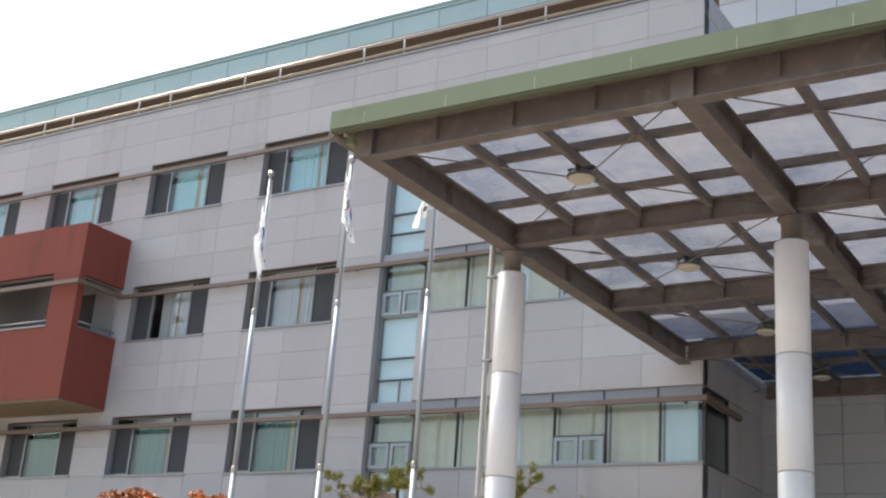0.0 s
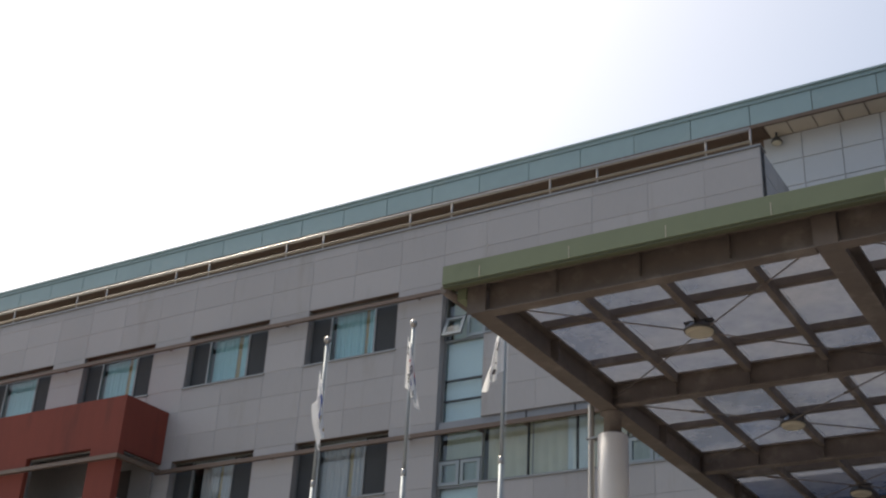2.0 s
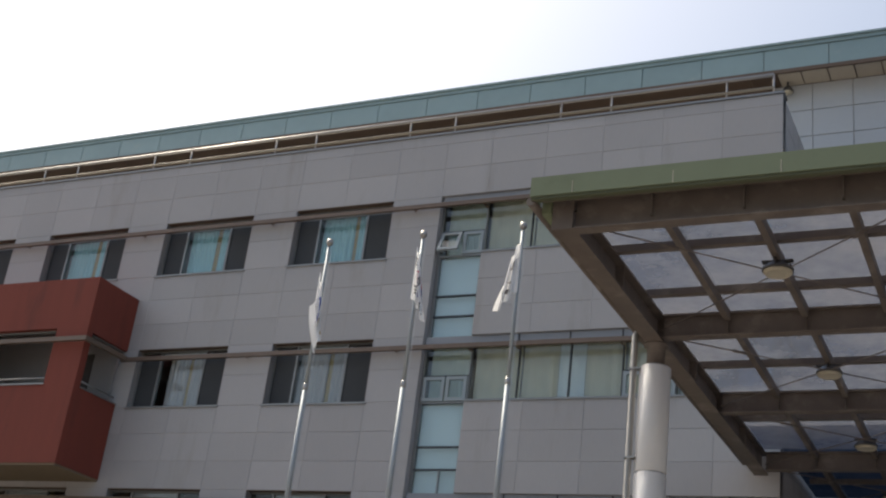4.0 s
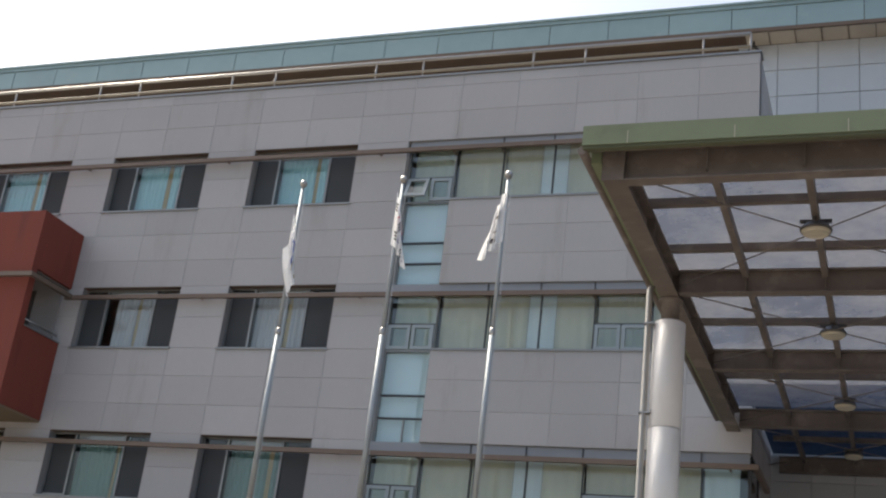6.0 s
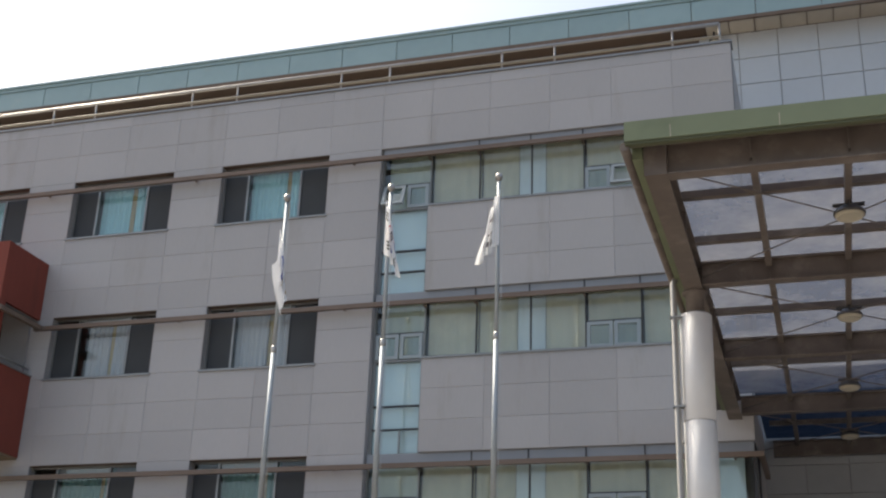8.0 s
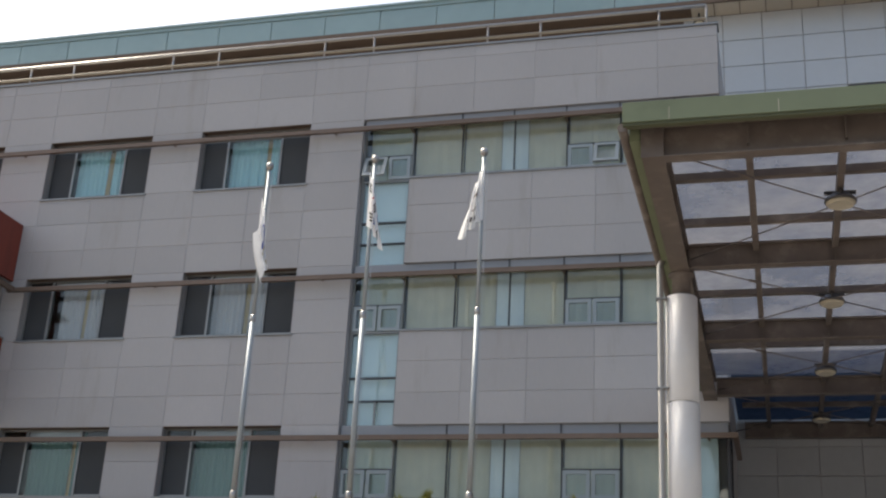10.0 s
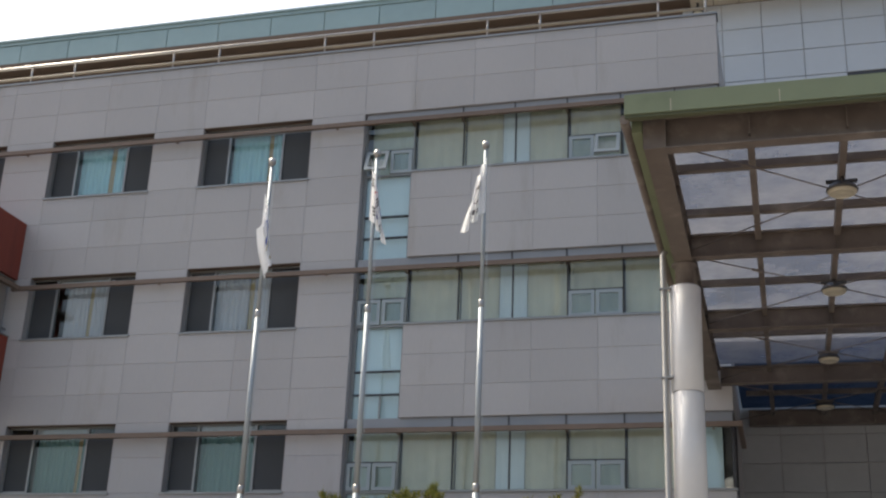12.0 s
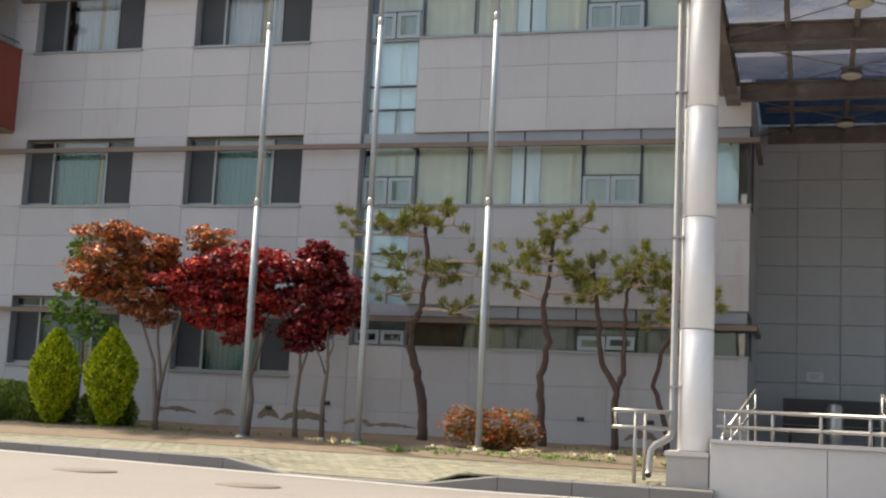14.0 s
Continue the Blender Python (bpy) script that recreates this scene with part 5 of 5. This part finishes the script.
fl = thing("bedding_flowers", "scattered yellow, white and purple bedding flowers", "flowers", (-12.5, 17.6, pave_z(-12.5, 17.6)), kind="stuff")
leaf_mesh("leaves", [(rnd.uniform(-1.2, 3.4), rnd.uniform(-0.15, 0.35), 0.03, 0.16, 0.12, 0.05) for k in range(46)], 500, 0.05, L_GREEN, fl, 71)
leaf_mesh("petals", [(rnd.choice((-2.6, -2.2, -0.4, 0.3, 1.1, 1.9, 2.4, 3.1)) + rnd.uniform(-0.2, 0.2), rnd.uniform(-0.05, 0.45), 0.10, 0.10, 0.08, 0.04) for k in range(30)], 340, 0.055, L_FLOWER, fl, 72)
gr = thing("weeds", "patchy short grass and weeds on the bed soil", "grass", (-17.0, 18.2, pave_z(-17, 18.2)), kind="stuff")
leaf_mesh("blades", [(gx, gy, pave_z(gx - 17.0, gy + 18.2) - pave_z(-17, 18.2) + 0.03, 0.5, 0.15, 0.03) for gx, gy in ((rnd.uniform(-9, 8), rnd.uniform(-0.4, 2.2)) for k in range(60))], 420, 0.045, L_GREEN, gr, 73, flat=1.6)


# ---- flags ----
def flag_material(name, build):
    m = bpy.data.materials.new(name)
    m.use_nodes = True
    n, L = m.node_tree.nodes, m.node_tree.links
    b = n["Principled BSDF"]
    b.inputs["Roughness"].default_value = 0.8
    uv = n.new("ShaderNodeTexCoord")
    sp = n.new("ShaderNodeSeparateXYZ")
    L.new(uv.outputs["UV"], sp.inputs[0])

    def math_node(op, a, c=None, d=None):
        k = n.new("ShaderNodeMath"); k.operation = op
        for i, v in enumerate((a, c, d)):
            if v is None:
                continue
            if isinstance(v, (int, float)):
                k.inputs[i].default_value = v
            else:
                L.new(v, k.inputs[i])
        return k.outputs[0]

    def over(base, mask, color):
        k = n.new("ShaderNodeMix"); k.data_type = "RGBA"
        L.new(mask, k.inputs["Factor"])
        if isinstance(base, tuple):
            k.inputs[6].default_value = (*base, 1)
        else:
            L.new(base, k.inputs[6])
        k.inputs[7].default_value = (*color, 1)
        return k.outputs[2]

    def disc(u, v, r, aspect=1.5):
        du = math_node("MULTIPLY", math_node("SUBTRACT", sp.outputs[0], u), aspect)
        dv = math_node("SUBTRACT", sp.outputs[1], v)
        return math_node("LESS_THAN", math_node("ADD", math_node("MULTIPLY", du, du), math_node("MULTIPLY", dv, dv)), r * r)

    def rect(u0, u1, v0, v1):
        a = math_node("MULTIPLY", math_node("GREATER_THAN", sp.outputs[0], u0), math_node("LESS_THAN", sp.outputs[0], u1))
        c = math_node("MULTIPLY", math_node("GREATER_THAN", sp.outputs[1], v0), math_node("LESS_THAN", sp.outputs[1], v1))
        return math_node("MULTIPLY", a, c)

    col = build(over, disc, rect, math_node, sp)
    L.new(col, b.inputs["Base Color"])
    tr = n.new("ShaderNodeBsdfTranslucent")
    L.new(col, tr.inputs[0])
    mx = n.new("ShaderNodeMixShader"); mx.inputs[0].default_value = 0.45
    L.new(b.outputs[0], mx.inputs[1]); L.new(tr.outputs[0], mx.inputs[2])
    L.new(mx.outputs[0], n["Material Output"].inputs["Surface"])
    return m


WHITE = (0.86, 0.86, 0.87)


def design_blue(over, disc, rect, mn, sp):
    c = over(WHITE, disc(0.5, 0.55, 0.24), (0.06, 0.10, 0.42))
    c = over(c, disc(0.56, 0.60, 0.17), WHITE)
    return over(c, rect(0.3, 0.7, 0.16, 0.24), (0.45, 0.33, 0.12))


def design_disc(over, disc, rect, mn, sp):
    ring = disc(0.5, 0.5, 0.25)
    upper = mn("MULTIPLY", ring, mn("GREATER_THAN", sp.outputs[1], 0.5))
    c = over(WHITE, ring, (0.02, 0.04, 0.30))
    c = over(c, upper, (0.60, 0.015, 0.03))
    for u, v in ((0.16, 0.78), (0.84, 0.78), (0.16, 0.22), (0.84, 0.22)):
        for k in (-1, 0, 1):
            c = over(c, rect(u - 0.06, u + 0.06, v + k * 0.065 - 0.02, v + k * 0.065 + 0.02), (0.02, 0.02, 0.02))
    return c


def design_mark(over, disc, rect, mn, sp):
    c = over(WHITE, disc(0.5, 0.58, 0.20), (0.10, 0.06, 0.06))
    c = over(c, disc(0.53, 0.55, 0.15), WHITE)
    for k in range(5):
        c = over(c, rect(0.24 + k * 0.11, 0.31 + k * 0.11, 0.16, 0.26), (0.10, 0.09, 0.10))
    return c


def flag(p, mt, label, lean, seed, top=10.30, spread=0.30, drop=0.62, curl=0.0):
    """Limp cloth: the hoist runs down the pole, the fly hangs below it gathered in steep folds."""
    x, y = p
    z0 = pave_z(x, y) + top
    t = thing("flag", label, "flag", (x, y, z0), "flags")
    bm = bmesh.new()
    nu, nv = 48, 30
    lay = bm.loops.layers.uv.new("UVMap")
    grid = []
    for j in range(nv + 1):
        v = j / nv
        line = []
        for i in range(nu + 1):
            u = i / nu
            fold = math.sin(u * 15 + (1 - v) * 3.0 + seed) * min(1, u * 5)
            fine = math.sin(u * 31 - v * 4 + seed * 2) * min(1, u * 5)
            px = lean * (-0.05 + spread * u ** 0.8 * (0.42 + 0.58 * (1 - v)) + 0.030 * fold * (1 - 0.5 * v) + 0.010 * fine + curl * u ** 3)
            py = -0.10 + 0.055 * math.cos(u * 15 + (1 - v) * 3.0 + seed) * min(1, u * 4) + 0.02 * fine
            pz = -(1 - v) * (1.12 - 0.12 * u) - drop * u ** 1.1 + 0.025 * fold * u
            line.append(bm.verts.new((px, py, pz)))
        grid.append(line)
    for j in range(nv):
        for i in range(nu):
            f = bm.faces.new((grid[j][i], grid[j][i + 1], grid[j + 1][i + 1], grid[j + 1][i]))
            f.smooth = True
            for lp, (a, b) in zip(f.loops, ((i, j), (i + 1, j), (i + 1, j + 1), (i, j + 1))):
                lp[lay].uv = (a / nu, b / nv)
    part("cloth", bm, mt, t)


flag(POLES[0], flag_material("white_blue_flag", design_blue), "limp white flag with a blue emblem on its pole", 1, 0.6, top=10.05, spread=0.42, drop=0.78, curl=-0.26)
flag(POLES[1], flag_material("national_flag", design_disc), "limp white flag with a red and blue disc", 1, 2.0, top=10.45, spread=0.40, drop=0.66, curl=-0.06)
flag(POLES[2], flag_material("white_dark_flag", design_mark), "limp white flag with a dark brush emblem", -1, 3.4, top=10.45, spread=0.44, drop=0.55)

# ---- small fittings ----
MORTAR = mat("patch_mortar", (0.21, 0.155, 0.115), 0.95, var=0.6, scale=20)
rnd = random.Random(17)
for px, pz, w, h in ((-21.3, 0.78, 0.26, 0.04), (-20.1, 0.80, 0.35, 0.045), (-18.9, 0.79, 0.16, 0.05), (-17.9, 0.80, 0.16, 0.08), (-17.1, 0.78, 0.34, 0.075), (-15.9, 0.74, 0.20, 0.05), (-15.2, 0.70, 0.36, 0.035), (-10.1, 0.72, 0.22, 0.07)):
    w, h = w * 1.3, h * 1.8
    t = thing("wall_stain", "brown mortar stain on the foot of the facade", "stain", (px, 21.998, pz), "wall stains")
    bm = bmesh.new()
    rows = []
    for k in range(15):
        u = k / 7 - 1
        thick = h * (1.02 - u * u) ** 0.5 * rnd.uniform(0.3, 0.85)
        mid = h * (0.5 - 0.9 * u * u) + rnd.uniform(-0.12, 0.12) * h
        rows.append([bm.verts.new((w * 1.2 * u, 0.0, z)) for z in (mid - thick, mid + thick)] + [bm.verts.new((w * 1.2 * u, -0.003, z)) for z in (mid - thick * 0.8, mid + thick * 0.8)])
    for a, b in zip(rows, rows[1:]):
        for p, q in ((0, 2), (2, 3), (3, 1)):
            bm.faces.new((a[p], b[p], b[q], a[q]))
    part("patch", bm, MORTAR, t)
for px, pz in ((-16.6, 1.10), (-14.55, 1.02), (-13.2, 1.0), (-11.3, 1.02), (-9.95, 1.02), (-17.9, 0.95)):
    v = thing("wall_vent", "small dark hooded vent in the facade", "vent", (px, 21.995, pz), "wall vents")
    bm = bmesh.new()
    q = [bm.verts.new(c) for c in ((-0.07, 0, 0.05), (0.07, 0, 0.05), (0.07, -0.05, 0.03), (-0.07, -0.05, 0.03), (-0.07, 0, -0.03), (0.07, 0, -0.03), (0.05, -0.05, 0.0), (-0.05, -0.05, 0.0))]
    for f in ((0, 1, 2, 3), (3, 2, 6, 7), (0, 3, 7, 4), (1, 5, 6, 2), (4, 7, 6, 5)):
        bm.faces.new([q[i] for i in f])
    part("hood", bm, ALU_DARK, v)
cab = thing("utility_box", "grey metal utility box fixed to the facade", "cabinet", (-9.05, 21.84, 0.75))
bm = bmesh.new()
box(bm, -0.14, 0.14, 0, 0.155, 0, 1.1)
part("body", bm, ALU, cab)
boxes("door", ALU, cab, (-0.12, 0.12, -0.014, -0.002, 0.04, 1.06))
boxes("handle", ALU_DARK, cab, (0.07, 0.09, -0.03, -0.015, 0.5, 0.62))
sign = thing("wall_sign", "small pale notice plate on the grey wall", "sign", (-6.91, 25.69, 2.17))
boxes("plate", TILE, sign, (-0.17, 0.17, -0.008, 0, -0.10, 0.10))
for k in range(3):
    boxes("text_bar", ALU, sign, (-0.12, 0.12 - 0.04 * k, -0.011, -0.0085, 0.035 - 0.04 * k, 0.05 - 0.04 * k))
BLACK = mat("black_lacquer", (0.015, 0.015, 0.017), 0.4, var=0.1)
bench = thing("waiting_bench", "long black bench against the entrance wall", "bench", (-6.6, 24.6, 0.62))
boxes("seat", BLACK, bench, (-0.95, 0.95, -0.25, 0.25, 0.42, 0.50))
boxes("backrest", BLACK, bench, (-0.95, 0.95, 0.20, 0.26, 0.52, 1.05))
for x in (-0.8, 0.8):
    boxes("leg", BLACK, bench, (x - 0.03, x + 0.03, -0.22, 0.22, 0, 0.42))
b2 = thing("litter_bin", "slim stainless litter bin beside the bench", "bin", (-6.55, 23.4, 0.62))
bm = bmesh.new()
lathe(bm, ((0.15, 0), (0.16, 0.02), (0.16, 0.86), (0.13, 0.90), (0.13, 0.93), (0.02, 0.94)), n=20)
part("body", bm, STEEL, b2)
for sx, dx in ((-8.05, 0.35), (-5.75, -0.35)):
    st = thing("stair_rail", "sloping stainless stair handrail with white balusters", "railing", (sx, 16.2, 0.62), "stair rails")
    bm = bmesh.new()
    tube(bm, ((-dx * 0.5, 0, 0.25), (dx * 0.5, 2.6, 1.0), (dx * 0.5, 3.2, 1.0)), 0.03, 8)
    part("rail", bm, STEEL, st)
    bm = bmesh.new()
    tube(bm, ((-dx * 0.5, 0, 0.05), (dx * 0.5, 2.6, 0.72), (dx * 0.5, 3.2, 0.72)), 0.022, 8)
    part("rail", bm, STEEL, st)
    for k in range(5):
        f = k / 4
        bm = bmesh.new()
        tube(bm, ((-dx * 0.5 + dx * f, 2.6 * f, 0.0), (-dx * 0.5 + dx * f, 2.6 * f, 0.25 + 0.75 * f)), 0.02, 6)
        part("post", bm, STEEL, st)
dome = thing("dome_lamp", "small bell-shaped dark lamp hung under the eave", "lamp", (-8.72, 25.5, 18.18))
bm = bmesh.new()
tube(bm, ((0, 0, 0.03), (0, 0, -0.08)), 0.025, 8)
part("stem", bm, ALU_DARK, dome)
bm = bmesh.new()
lathe(bm, ((0.14, -0.27), (0.145, -0.24), (0.11, -0.17), (0.07, -0.11), (0.03, -0.07)), n=18)
part("bell", bm, LAMP_METAL, dome)
bm = bmesh.new()
lathe(bm, ((0.02, -0.33), (0.09, -0.31), (0.125, -0.275), (0.125, -0.271)), n=18)
part("lens", bm, LAMP_GLASS, dome, "cream lens")
